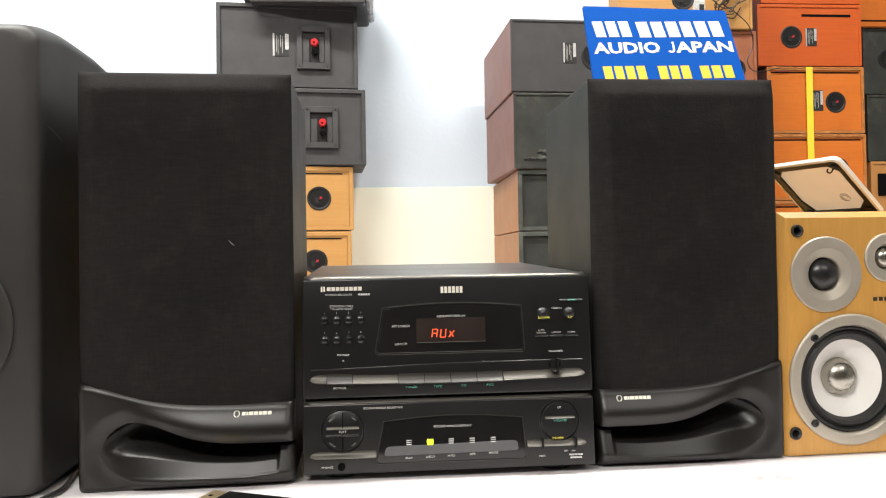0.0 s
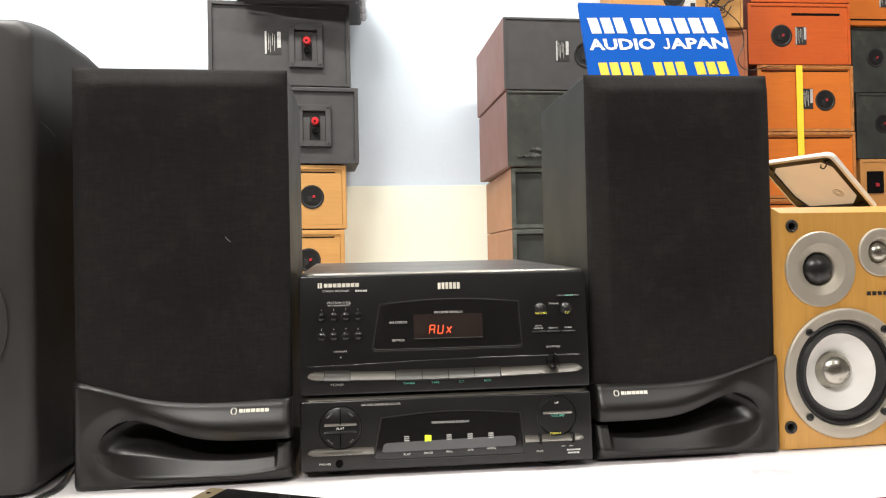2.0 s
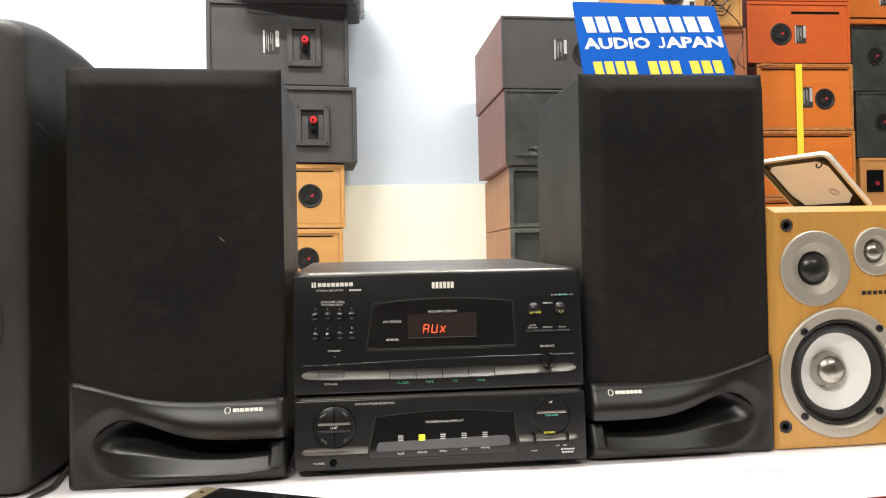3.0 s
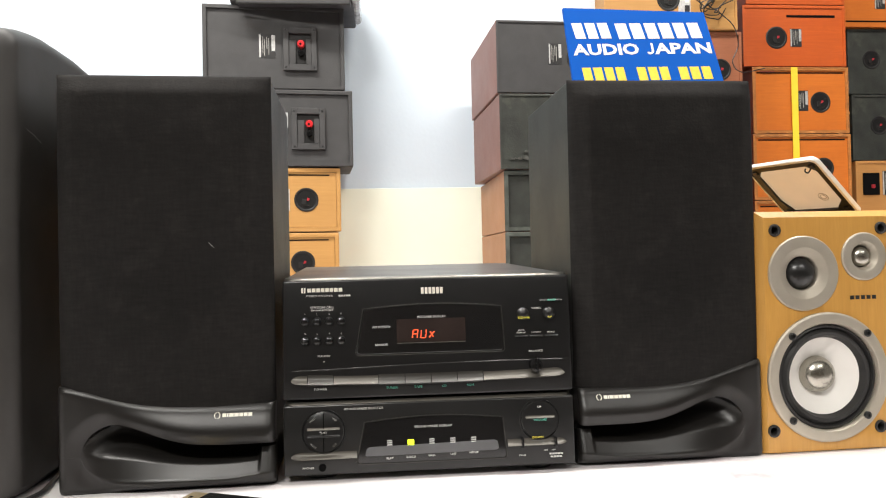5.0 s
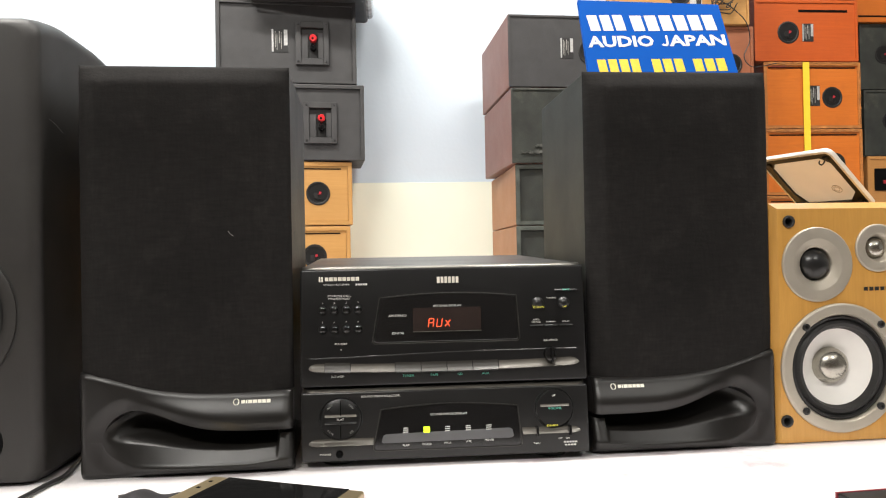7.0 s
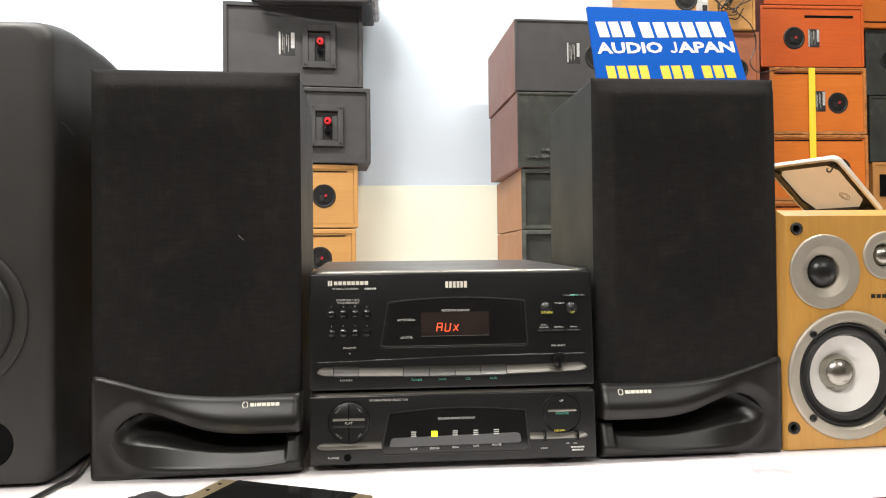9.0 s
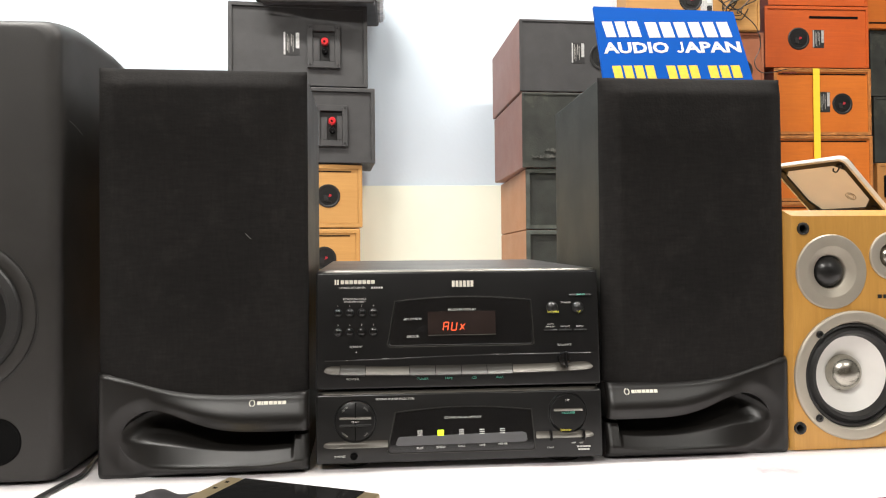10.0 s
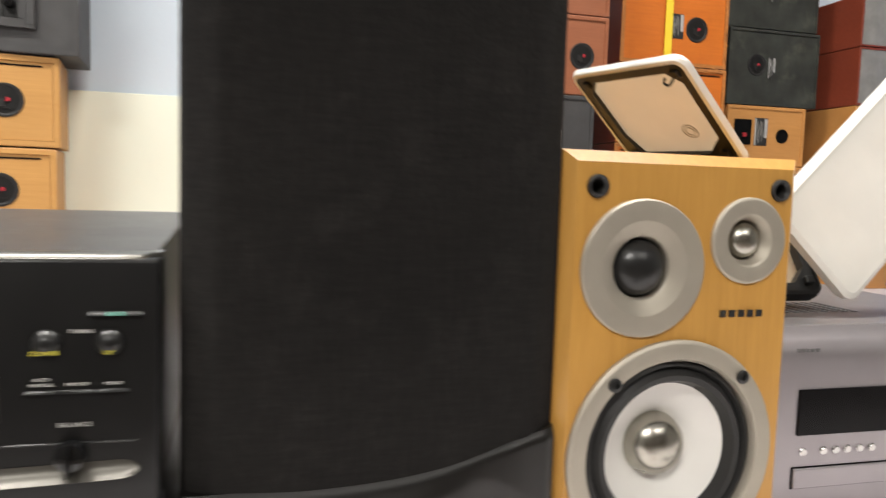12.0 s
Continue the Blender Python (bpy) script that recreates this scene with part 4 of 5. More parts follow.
loose_grille("off-white speaker grille standing on a corner on a silver unit", (0.637, 0.668, 0.8985), (0.74, 0.10, 0.67), (-0.67, 0.14, 0.74), 0.155, 0.084, -1, 0.007, "grille_cloth")
loose_grille("speaker grille with cream inner cloth propped behind another", (0.560, 0.700, 0.8965), (1, 0.02, 0.0), (-0.10, 0.03, 0.05), 0.085, 0.075, 1, 0.008, rim="black_plastic")


# ---- the silver receiver ----
def silver_unit():
    x0, x1, y, z0, z1 = 0.5575, 0.7675, 0.634, 0.006, 0.1375
    root = thing("cd_receiver", "silver compact receiver with black display, beside a maple speaker", "hi-fi unit", pose(0, y, TABLE))
    part("case", solid(x0 + 0.001, x1 - 0.001, 0.014, 0.27, z0, z1, 0.0015), "dcd_top", root, "silver painted case")

    def front(u, v):
        a = v * (z1 - z0)
        top = smooth01((v - 0.86) / 0.14)
        return (x0 + (x1 - x0) * u, 0.012 * top * top + 0.001 * smooth01((0.05 - v) / 0.05), z0 + a)
    bm = surface(front, 4, 40)
    for x, s in ((x0, 1), (x1, -1)):
        vs = [front(0 if s == 1 else 1, k / 20) for k in range(21)]
        for p, q in zip(vs, vs[1:]):
            bm.faces.new([bm.verts.new(p), bm.verts.new(q), bm.verts.new((x, 0.016, q[2])), bm.verts.new((x, 0.016, p[2]))])
    part("front_panel", bm, "dcd", root, "brushed silver front panel", smooth=True)
    part("display", solid(0.5735, 0.700, -0.0012, 0.002, 0.0735, 0.1015, 0.0006), "display_black", root, "black display window")
    part("disc_tray", solid(0.5725, 0.702, -0.0022, 0.002, 0.0415, 0.0535, 0.0008), "dcd", root, "slim disc tray")
    part("tray_gap", solid(0.5718, 0.7027, -0.0004, 0.001, 0.0408, 0.0542), "hole", root)
    for x in (0.5790, 0.5935, 0.6025, 0.6110, 0.6200, 0.6290):
        part("button", lathe([(0.0026, 0.001), (0.0026, -0.001), (0.0020, -0.0016), (0, -0.0016)], x, 0, 0.0635, 16), "chrome", root, smooth=True)
    ring = part("power_button", lathe([(0.0066, 0.001), (0.0066, -0.001), (0.0056, -0.0022), (0.0048, -0.0010), (0.0044, -0.0030), (0, -0.0036)], 0.5775, 0, 0.0250, 28), "chrome", root,
                "round chrome power button", smooth=True)
    part("standby_lamp", solid(0.5768, 0.5782, -0.0040, -0.0030, 0.0232, 0.0268), "red_post", ring, "tiny red lamp")
    bars(0.5705, 0.5875, 0.1240, 0.1262, 0.0001, 5, "steel_leg", root, 0.35, "maker_mark")
    for k in range(10):
        part("vent_slot", solid(0.590 + 0.008 * k, 0.594 + 0.008 * k, 0.055, 0.095, z1, z1 + 0.0004), "dcd_slot", root)
    for x in (x0 + 0.025, x1 - 0.025):
        for yy in (0.03, 0.24):
            part("foot", lathe([(0, 0), (0.012, 0), (0.012, 0.0062), (0, 0.0062)], n=16), "rubber", root).matrix_basis = pose(x, yy, 0, 90, 0, 0)


silver_unit()


# ---- blue shop sign on the speaker ----
def shop_sign():
    bl, br, tl, tr = Vector((0.2425, 0.650, 1.1145)), Vector((0.4020, 0.650, 1.1145)), Vector((0.2370, 0.680, 1.2060)), Vector((0.3905, 0.680, 1.1985))
    ux = (br - bl).normalized()
    uy = ((tl + tr) / 2 - (bl + br) / 2)
    height = uy.length
    uy.normalize()
    uz = ux.cross(uy).normalized()
    m = Matrix.Translation(bl) @ Matrix((ux, uy, uz)).transposed().to_4x4()
    root = thing("shop_sign", "blue shop sign with white and yellow lettering, propped on a speaker", "sign", m)
    width = (br - bl).length
    bm = bmesh.new()
    narrow = (width - (tr - tl).length) / 2
    front = [bm.verts.new((x, y, 0.002)) for x, y in ((0, 0), (width, 0), (width - narrow, height - 0.0035), (narrow, height + 0.0035))]
    back = [bm.verts.new((v.co.x, v.co.y, -0.002)) for v in front]
    bm.faces.new(front)
    bm.faces.new(back[::-1])
    for k in range(4):
        bm.faces.new((front[k], front[(k + 1) % 4], back[(k + 1) % 4], back[k]))
    part("board", bm, "blue", root, "flat blue plastic board")

    def row(items, y0, y1, lean, material, name):
        for x0, x1 in items:
            bm = bmesh.new()
            v = [bm.verts.new((x - lean * y, y, z)) for z in (0.0020, 0.0022) for x, y in ((x0, y0), (x1, y0), (x1, y1), (x0, y1))]
            bm.faces.new(v[4:])
            for k in range(4):
                bm.faces.new((v[k], v[(k + 1) % 4], v[4 + (k + 1) % 4], v[4 + k]))
            part(name, bm, material, root)

    def letters(xa, xb, n, gap=0.22):
        s = (xb - xa) / n
        return [(xa + s * k, xa + s * (k + 1 - gap)) for k in range(n)]
    row(letters(0.0180, 0.0590, 3), height * 0.625, height * 0.83, 0.12, "print_white", "name_bar")
    row(letters(0.0640, 0.1590, 6), height * 0.615, height * 0.82, 0.12, "print_white", "name_bar")
    row(letters(0.0125, 0.0590, 4), 0.0075, 0.0235, 0.05, "sign_yellow", "number_bar")
    row(letters(0.0700, 0.1060, 3), 0.0075, 0.0230, 0.05, "sign_yellow", "number_bar")
    row(letters(0.1145, 0.1520, 3), 0.0075, 0.0225, 0.05, "sign_yellow", "number_bar")
    for text, x, wide in (("AUDIO", 0.0412, 1.23), ("APAN", 0.1246, 1.34)):
        line = words(text, 0.0122, 0, 0, 0, "print_white", root, wide=wide, thick=0.0001,
              m=Matrix.Translation((x, height * 0.475, 0.00215)), bold=0.0006)
    # a J that stands on the line like the other capitals
    ys = [v.co.y for v in line.data.vertices]
    lo, hi, r, t = min(ys), max(ys), 0.0030, 0.0023
    path = [(0.0905, hi)] + [(0.0875 + r * math.cos(radians(-a)), lo + r + t / 2 + r * math.sin(radians(-a))) for a in range(0, 165, 15)]
    bm = bmesh.new()
    last = None
    for k, (x, y) in enumerate(path):
        p, q = path[max(0, k - 1)], path[min(len(path) - 1, k + 1)]
        d = Vector((q[0] - p[0], q[1] - p[1])).normalized() * t / 2
        ring = [bm.verts.new((x + s * d.y, y - s * d.x, z)) for s, z in ((-1, 0.0020), (-1, 0.00225), (1, 0.00225), (1, 0.0020))]
        if last:
            for i in range(4):
                bm.faces.new((last[i], ring[i], ring[(i + 1) % 4], last[(i + 1) % 4]))
        else:
            bm.faces.new(ring)
        last = ring
    bm.faces.new(last[::-1])
    bmesh.ops.recalc_face_normals(bm, faces=bm.faces)
    part("lettering", bm, "print_white", root)
    return root


shop_sign()


# ---- tall black speaker at the left ----
def tower():
    root = thing("large_speaker", "large dull black speaker with round driver and port", "speaker", pose(-0.3790, 0.584, TABLE, 0, 0, 1.0))
    w, d, h = 0.240, 0.32, 0.4005
    # tight front corners, a top that swells up from the baffle, tapered towards the back
    bm = bmesh.new()
    loops = []
    levels = [(0.011 * (1 - math.sin(radians(a))), 0.011 * (1 - math.cos(radians(a)))) for a in range(0, 91, 15)]
    levels = [(ins, y) for ins, y in levels] + [(0.0, y) for y in (0.03, 0.05, 0.07, 0.10, 0.14, 0.20, 0.26)] + [(0.004, d)]
    for ins, y in levels:
        hw, r = w / 2 - ins, 0.016
        hh = h + 0.0135 * (1 - (1 - min(1.0, y / 0.085)) ** 2) - ins * 0.5 - 0.020 * smooth01((y - 0.14) / 0.18)
        foot = 0.004 * max(0.0, 1 - y / 0.02)
        pts = [(-hw, foot + 0.008), (-hw + 0.008, foot), (hw - 0.008, foot), (hw, foot + 0.008)]
        for i in range(7):
            a = radians(90 * i / 6)
            pts.append((hw - r + r * math.cos(a), hh - r + r * math.sin(a)))
        for i in range(7):
            a = radians(90 + 90 * i / 6)
            pts.append((-hw + r + r * math.cos(a), hh - r + r * math.sin(a)))
        loops.append([bm.verts.new((x, y, z)) for x, z in pts])
    n = len(loops[0])
    for a, b in zip(loops, loops[1:]):
        for k in range(n):
            bm.faces.new((a[k], a[(k + 1) % n], b[(k + 1) % n], b[k]))
    bm.faces.new(loops[0])
    bm.faces.new(loops[-1][::-1])
    part("cabinet", bm, "tower_vinyl", root, "dull black textured cabinet", smooth=True)
    x, z = 0.034, 0.146
    part("ring_groove", lathe([(0.0690, 0.0004), (0.0690, -0.0004), (0.0678, -0.0004), (0.0678, 0.0004)], x, 0, z, 80), "rubber", root, "dark seam round the driver")
    drv = part("woofer", lathe([(0.0675, 0.002), (0.0672, -0.0012), (0.0655, -0.0022), (0.0580, -0.0016), (0.0560, -0.0004)], x, 0, z, 72), "tower_vinyl", root,
               "black driver ring", smooth=True)
    part("surround", lathe([(0.0565, -0.0002), (0.054, -0.004), (0.048, -0.005), (0.043, -0.0012)], x, 0, z, 64), "rubber", drv, smooth=True)
    part("cone", lathe([(0.044, -0.0014), (0.026, -0.0008), (0.020, -0.0042), (0.011, -0.0062), (0, -0.007)], x, 0, z, 48), "dome_black", drv, smooth=True)
    part("port", lathe([(0.0205, 0.001), (0.0200, -0.0010), (0.0188, -0.0014), (0.0182, -0.0005), (0, -0.0005)], 0.0685, 0, 0.038, 36), "hole", root, "dark round port", smooth=True)
    part("badge", solid(0.052, 0.071, -0.0016, 0.001, 0.0765, 0.0790, 0.0006), "base_plastic", root, "small dark badge")
    part("badge", solid(0.052, 0.069, -0.0016, 0.001, 0.0715, 0.0735, 0.0006), "base_plastic", root, "small dark badge")
    part("scratch", tube([(w / 2 + 0.0001, 0.022, 0.318), (w / 2 + 0.0001, 0.036, 0.3155), (w / 2 + 0.0001, 0.050, 0.3105)], 0.0002, 5), "print_dim", root, "fine pale scratch")
    return root


tower()
cable = thing("speaker_cable", "thin black cable on the white table", "cable", pose(0, 0, 0))
part("cord", tube(spline([(-0.262, 0.760, TABLE + 0.012), (-0.263, 0.710, TABLE + 0.004), (-0.258, 0.660, TABLE + 0.003), (-0.248, 0.606, TABLE + 0.003), (-0.252, 0.580, TABLE + 0.003),
                          (-0.256, 0.549, TABLE + 0.003), (-0.262, 0.515, TABLE + 0.003), (-0.30, 0.46, TABLE + 0.003)]), 0.0021, 8), "wire", cable, smooth=True)


# ---- on the table in front ----
def phone():
    root = thing("smartphone", "gold smartphone with black glass lying on the table", "phone", pose(-0.113, 0.5735, TABLE, 0, 0, -23.5))
    w, h, t = 0.142, 0.070, 0.0065
    body = part("body", solid(0, w, -h, 0, 0, t, 0.0022, 3), "gold", root, "brushed gold metal body", smooth=True)
    part("screen", solid(0.017, w - 0.013, -h + 0.002, -0.0015, t - 0.0006, t + 0.0006, 0.0003), "glass_black", body, "black glass screen")
    for y in (-0.030, -0.014):
        part("sensor", solid(0.0065, 0.0095, y - 0.0015, y + 0.0015, t - 0.0002, t + 0.0003), "hole", body)
    part("earpiece", solid(w - 0.007, w - 0.005, -0.040, -0.026, t - 0.0002, t + 0.0003), "hole", body)


phone()
bm = surface(lambda u, v: (-0.186 + 0.062 * u + 0.005 * math.sin(9 * v), 0.485 + 0.066 * v + 0.005 * math.sin(7 * u),
                           TABLE + 0.0005 + 0.011 * (math.sin(math.pi * u) * math.sin(math.pi * v)) ** 0.6 * (0.75 + 0.25 * math.sin(11 * u + 5 * v))), 24, 24)
tagged(part("cloth_pouch", bm, "carton_dark", smooth=True), "crumpled dark cloth pouch lying on the table", "pouch")
box = thing("small_case", "dark flat case with a red edge lying on the table", "case", pose(0.374, 0.459, TABLE, 0, 0, 4))
part("body", solid(0, 0.12, -0.03, 0.006, 0, 0.006, 0.001), "black_plastic", box)
part("rim", solid(-0.001, 0.121, 0.0062, 0.0078, 0, 0.0064, 0.0004), "red_edge", box, "dark red rim")
pen = thing("black_cable_end", "thick black cord lying on the table", "cable", pose(0, 0, 0))
part("cord", tube(spline([(0.525, 0.565, TABLE + 0.006), (0.550, 0.574, TABLE + 0.006), (0.60, 0.59, TABLE + 0.006), (0.70, 0.585, TABLE + 0.006)]), 0.0052, 10), "wire", pen, smooth=True)


# ---- stacked speakers along the wall, seen from behind ----
def back_box(label, x0, x1, y, z0, z1, depth, body, panel, rim=0.009, recess=0.005, group="stacked speakers", yaw=0.0, rim_mat=None, rear=0.0):
    """A bookshelf speaker lying on its side, its back towards the viewer: cabinet shell with a recessed back board."""
    w, h = x1 - x0, z1 - z0
    root = thing("stacked_speaker", label, "speaker", pose((x0 + x1) / 2, y, z0, 0, 0, yaw), group)
    bm = solid(-w / 2, w / 2, 0, depth, 0, h)
    if rear > 0:
        back = [e for e in bm.edges if all(v.co.y > depth - 1e-6 for v in e.verts)]
        bmesh.ops.bevel(bm, geom=back, offset=rear, segments=3, profile=0.5, affect="EDGES")
    sharp = [e for e in bm.edges if e.calc_face_angle(0) > 1.2]
    bmesh.ops.bevel(bm, geom=sharp, offset=0.0018, segments=2, profile=0.5, affect="EDGES")
    face = max((f for f in bm.faces if f.normal.y < -0.9), key=lambda f: f.calc_area())
    bmesh.ops.inset_region(bm, faces=[face], thickness=rim)
    bmesh.ops.inset_region(bm, faces=[face], thickness=0.0004)
    bmesh.ops.translate(bm, verts=face.verts, vec=(0, recess, 0))
    bm.normal_update()
    for f in bm.faces:
        c = f.calc_center_median()
        if f is not face and c.y < 0.02 and (f.normal.y < -0.3 or abs(c.x) < w / 2 - 0.002 and 0.003 < c.z < h - 0.003):
            f.material_index = 1
        elif body == "dark_red" and (f.normal.z > 0.5 or f.normal.x > 0.5):
            f.material_index = 1
    bmesh.ops.delete(bm, geom=[face], context="FACES_ONLY")
    part("cabinet", bm, [body, rim_mat or body], root, smooth=False)
    part("back_board", solid(-w / 2 + rim - 0.0005, w / 2 - rim + 0.0005, recess - 0.0005, recess + 0.006, rim - 0.0005, h - rim + 0.0005), panel, root, "recessed back board")
    root["face"] = recess - 0.0005
    return root


def posts(root, x, z, y, parent):
    part("red_post", lathe([(0.0078, 0.012), (0.0078, -0.003), (0.0062, -0.005), (0, -0.005)], x, y, z + 0.0088, 16), "red_post", parent, "red binding post", smooth=True)
    part("black_post", lathe([(0.0070, 0.012), (0.0070, -0.003), (0.0058, -0.005), (0, -0.005)], x, y, z - 0.0105, 16), "gloss_black", parent, "black binding post", smooth=True)
    for dz, label in ((0.0088, "dark socket of the red post"), (-0.0105, "dark socket of the black post")):
        part("socket", lathe([(0.0026, -0.0050), (0.0022, -0.0056), (0, -0.0054)], x - 0.001, y, z + dz - 0.001, 12), "hole", parent, label)


def terminal_plate(root, x, z, w, h):
    """A square framed plate with two posts and a well coloured dark for shade."""
    y = root["face"]
    bm = bmesh.new()
    pr = 0.0075
    for xa, xb, za, zb in ((-0.5, -0.335, -0.5, 0.5), (0.335, 0.5, -0.5, 0.5), (-0.335, 0.335, -0.5, -0.355), (-0.335, 0.335, 0.355, 0.5)):
        solid(x + xa * w, x + xb * w, y - pr, y - 0.0001, z + za * h, z + zb * h, 0.0006, 1, bm)
    t = part("terminal_plate", bm, "grey_back", root, "square black terminal plate with a sunken well")
    # darker sheet than the board paints the shade inside the frame
    part("well", solid(x - w * 0.334, x + w * 0.334, y - 0.0012, y - 0.0003, z - h * 0.354, z + h * 0.354), "cup_plastic", t, "well coloured dark for its shade")
    part("inner_step", solid(x + w * 0.17, x + w * 0.33, y - 0.0062, y - 0.0013, z - h * 0.35, z + h * 0.24, 0.0005, 1), "grey_back", t)
    part("inner_step", solid(x - w * 0.33, x - w * 0.12, y - 0.0046, y - 0.0013, z - h * 0.35, z + h * 0.20, 0.0005, 1), "grey_back", t)
    posts(root, x + w * 0.03, z + h * 0.0, y - 0.011, t)
    for sx in (-1, 1):
        for sz in (-1, 1):
            part("screw", lathe([(0.0022, 0), (0.0020, -0.0012), (0, -0.0014)], x + sx * w * 0.42, y - 0.0074, z + sz * h * 0.43, 10), "dome_black", t)


def terminal_cup(root, x, z, r, red=0.4):
    y = root["face"]
    t = part("terminal_cup", lathe([(r, 0), (r, -0.0008), (r * 0.97, -0.0016), (r * 0.86, -0.0019), (r * 0.81, -0.0012), (r * 0.79, -0.0003), (0, -0.0003)], x, y, z, 36), "cup_plastic",
             root, "round black terminal cup", smooth=True)
    # flat disc, darker than the cup to paint the shade of its depth
    part("well", lathe([(r * 0.785, -0.0006), (0, -0.0006)], x, y, z, 28), "cup_well", t)
    part("red_clip", plate([(x + r * 0.02, z - r * 0.10), (x + r * 0.24, z - r * 0.04), (x + r * 0.27, z + r * 0.13), (x + r * 0.08, z + r * 0.17)], y - 0.0022, y - 0.0008), "red_clip", t,
         "red spring clip")
    part("black_clip", solid(x - r * 0.38, x - r * 0.02, y - 0.0026, y - 0.0008, z - r * 0.40, z + r * 0.06, 0.0006, 1), "cup_plastic", t)
    part("contact", solid(x - r * 0.20, x + r * 0.30, y - 0.0020, y - 0.0008, z - r * 0.52, z - r * 0.44, 0.0003, 1), "base_plastic", t)


def port_hole(root, x, z, r):
    part("port", lathe([(r, 0), (r, -0.002), (r * 0.9, -0.003), (r * 0.84, -0.0006), (0, -0.0005)], x, root["face"], z, 32), "hole", root, "dark round port", smooth=True)


def spec_label(root, x, z, w, h, dark=False):
    y = root["face"]
    t = part("spec_label", solid(x - w / 2, x + w / 2, y - 0.0006, y - 0.0001, z - h / 2, z + h / 2), "label_black" if dark else "label", root,
             "printed rating label")
    if dark:
        blocks = ((-0.49, 0.11, -0.48, 0.48, "label"), (0.26, 0.22, -0.20, 0.47, "label"), (-0.28, 0.03, -0.30, 0.40, "label_ink"), (-0.18, 0.03, -0.40, 0.30, "label_ink"),
                  (-0.04, 0.04, -0.10, 0.40, "label_ink"), (0.08, 0.03, -0.35, 0.35, "label_ink"))
    else:
        blocks = ((0.05, 0.34, -0.15, 0.44, "print_white"), (-0.36, 0.05, -0.42, 0.42, "print_grey"), (-0.22, 0.05, -0.38, 0.30, "print_grey"), (0.02, 0.40, -0.46, -0.24, "label_black"))
    for xa, wide, za, zb, ink in blocks:
        part("print_bar", solid(x + xa * w, x + (xa + wide) * w, y - 0.0010, y - 0.0007, z + za * h, z + zb * h), ink, t)


def torn_edge(root, x0, x1, z, seed, thick=0.004, upright=False, material="ragged", label="torn brown veneer edge"):
    """A strip of torn, swollen veneer along an edge of the back."""
    rnd = random.Random(seed)
    n = 44
    lo, hi, deep = [], [], []
    a = b = 0.0
    for k in range(n + 1):
        a = 0.6 * a + rnd.uniform(-0.4, 0.4) * thick
        b = 0.5 * b + rnd.uniform(-0.6, 0.6) * thick
        lo.append(-thick * 0.5 + a)
        hi.append(max(thick * 0.5 + b, lo[-1] + 0.0006))
        deep.append(rnd.uniform(0.0005, 0.0014))
    bm = bmesh.new()
    rows = []
    for k in range(n + 1):
        x = x0 + (x1 - x0) * k / n
        ring = [(x, 0.001, z + lo[k]), (x, -deep[k], z + lo[k]), (x, -deep[k] * 0.8, z + hi[k]), (x, 0.001, z + hi[k])]
        if upright:
            ring = [(z + q[2] - z, q[1], q[0]) for q in ring]
        rows.append([bm.verts.new(q) for q in ring])
    for p, q in zip(rows, rows[1:]):
        for i in range(3):
            bm.faces.new((p[i], q[i], q[i + 1], p[i + 1]))
    bmesh.ops.recalc_face_normals(bm, faces=bm.faces)
    part("torn_edge", bm, material, root, label)


def slot(root, x0, x1, z, t=0.004):
    part("slot", solid(x0, x1, root["face"] - 0.0008, root["face"] - 0.0001, z, z + t), "hole", root, "dark groove")


LY = 1.485
b = back_box("black speaker on its side with square terminal plate, mid stack", -0.292, -0.0045, LY, 1.150, 1.3125, 0.145, "grey_back", "grey_back", yaw=5.5)
terminal_plate(b, 0.0500, 0.080, 0.070, 0.088)
spec_label(b, -0.0085, 0.092, 0.034, 0.048, True)
b = back_box("black speaker with square terminal plate under a wrapped parcel", -0.312, -0.0195, LY, 1.314, 1.490, 0.145, "grey_back", "grey_back", yaw=5.0)
terminal_plate(b, 0.0530, 0.086, 0.070, 0.092)
spec_label(b, -0.0150, 0.091, 0.034, 0.050, True)
lows = []
for k, (xa, xb, za, zb) in enumerate(((-0.2555, -0.0325, 1.0115, 1.1475), (-0.2575, -0.0380, 0.8775, 1.0090), (-0.2560, -0.0350, 0.7525, 0.8765))):
    b = back_box("beech-coloured speaker on its side with port and terminal cup", xa, xb, LY + 0.003, za, zb, 0.135, "beech", "beech", 0.010, 0.003, yaw=8.5 + 0.5 * k)
    terminal_cup(b, 0.0385 if k == 0 else 0.033, 0.068, 0.0255)
    port_hole(b, -0.0600, 0.069, 0.0215)
    spec_label(b, -0.0130, 0.068, 0.034, 0.046)
    slot(b, -0.088, 0.088, zb - za - 0.0165, 0.0025)
pk = thing("wrapped_parcel", "plastic-wrapped parcel with brown tape on top of black speakers", "parcel", pose(-0.125, LY - 0.018, 1.4905))
part("box", solid(-0.130, 0.128, 0.004, 0.17, 0, 0.085, 0.006), "carton_dark", pk)
bm = surface(lambda u, v: (-0.134 + 0.268 * u, -0.001 + 0.004 * math.sin(40 * u + 9 * v) * math.sin(17 * v + 3 * u), 0.012 + 0.080 * v), 60, 20)
part("wrap", bm, "wrap", pk, "crinkled clear plastic wrap", smooth=True)
part("tape", solid(-0.014, 0.034, -0.0085, -0.0055, 0.006, 0.092), "tape_brown", pk, "brown packing tape")
# dark band covers the carton edge and the shadow next to it
part("flap_and_shade", solid(-0.112, 0.122, -0.020, 0.003, -0.010, 0.0050, 0.003), "carton_dark", pk, "dark carton edge together with its shade")
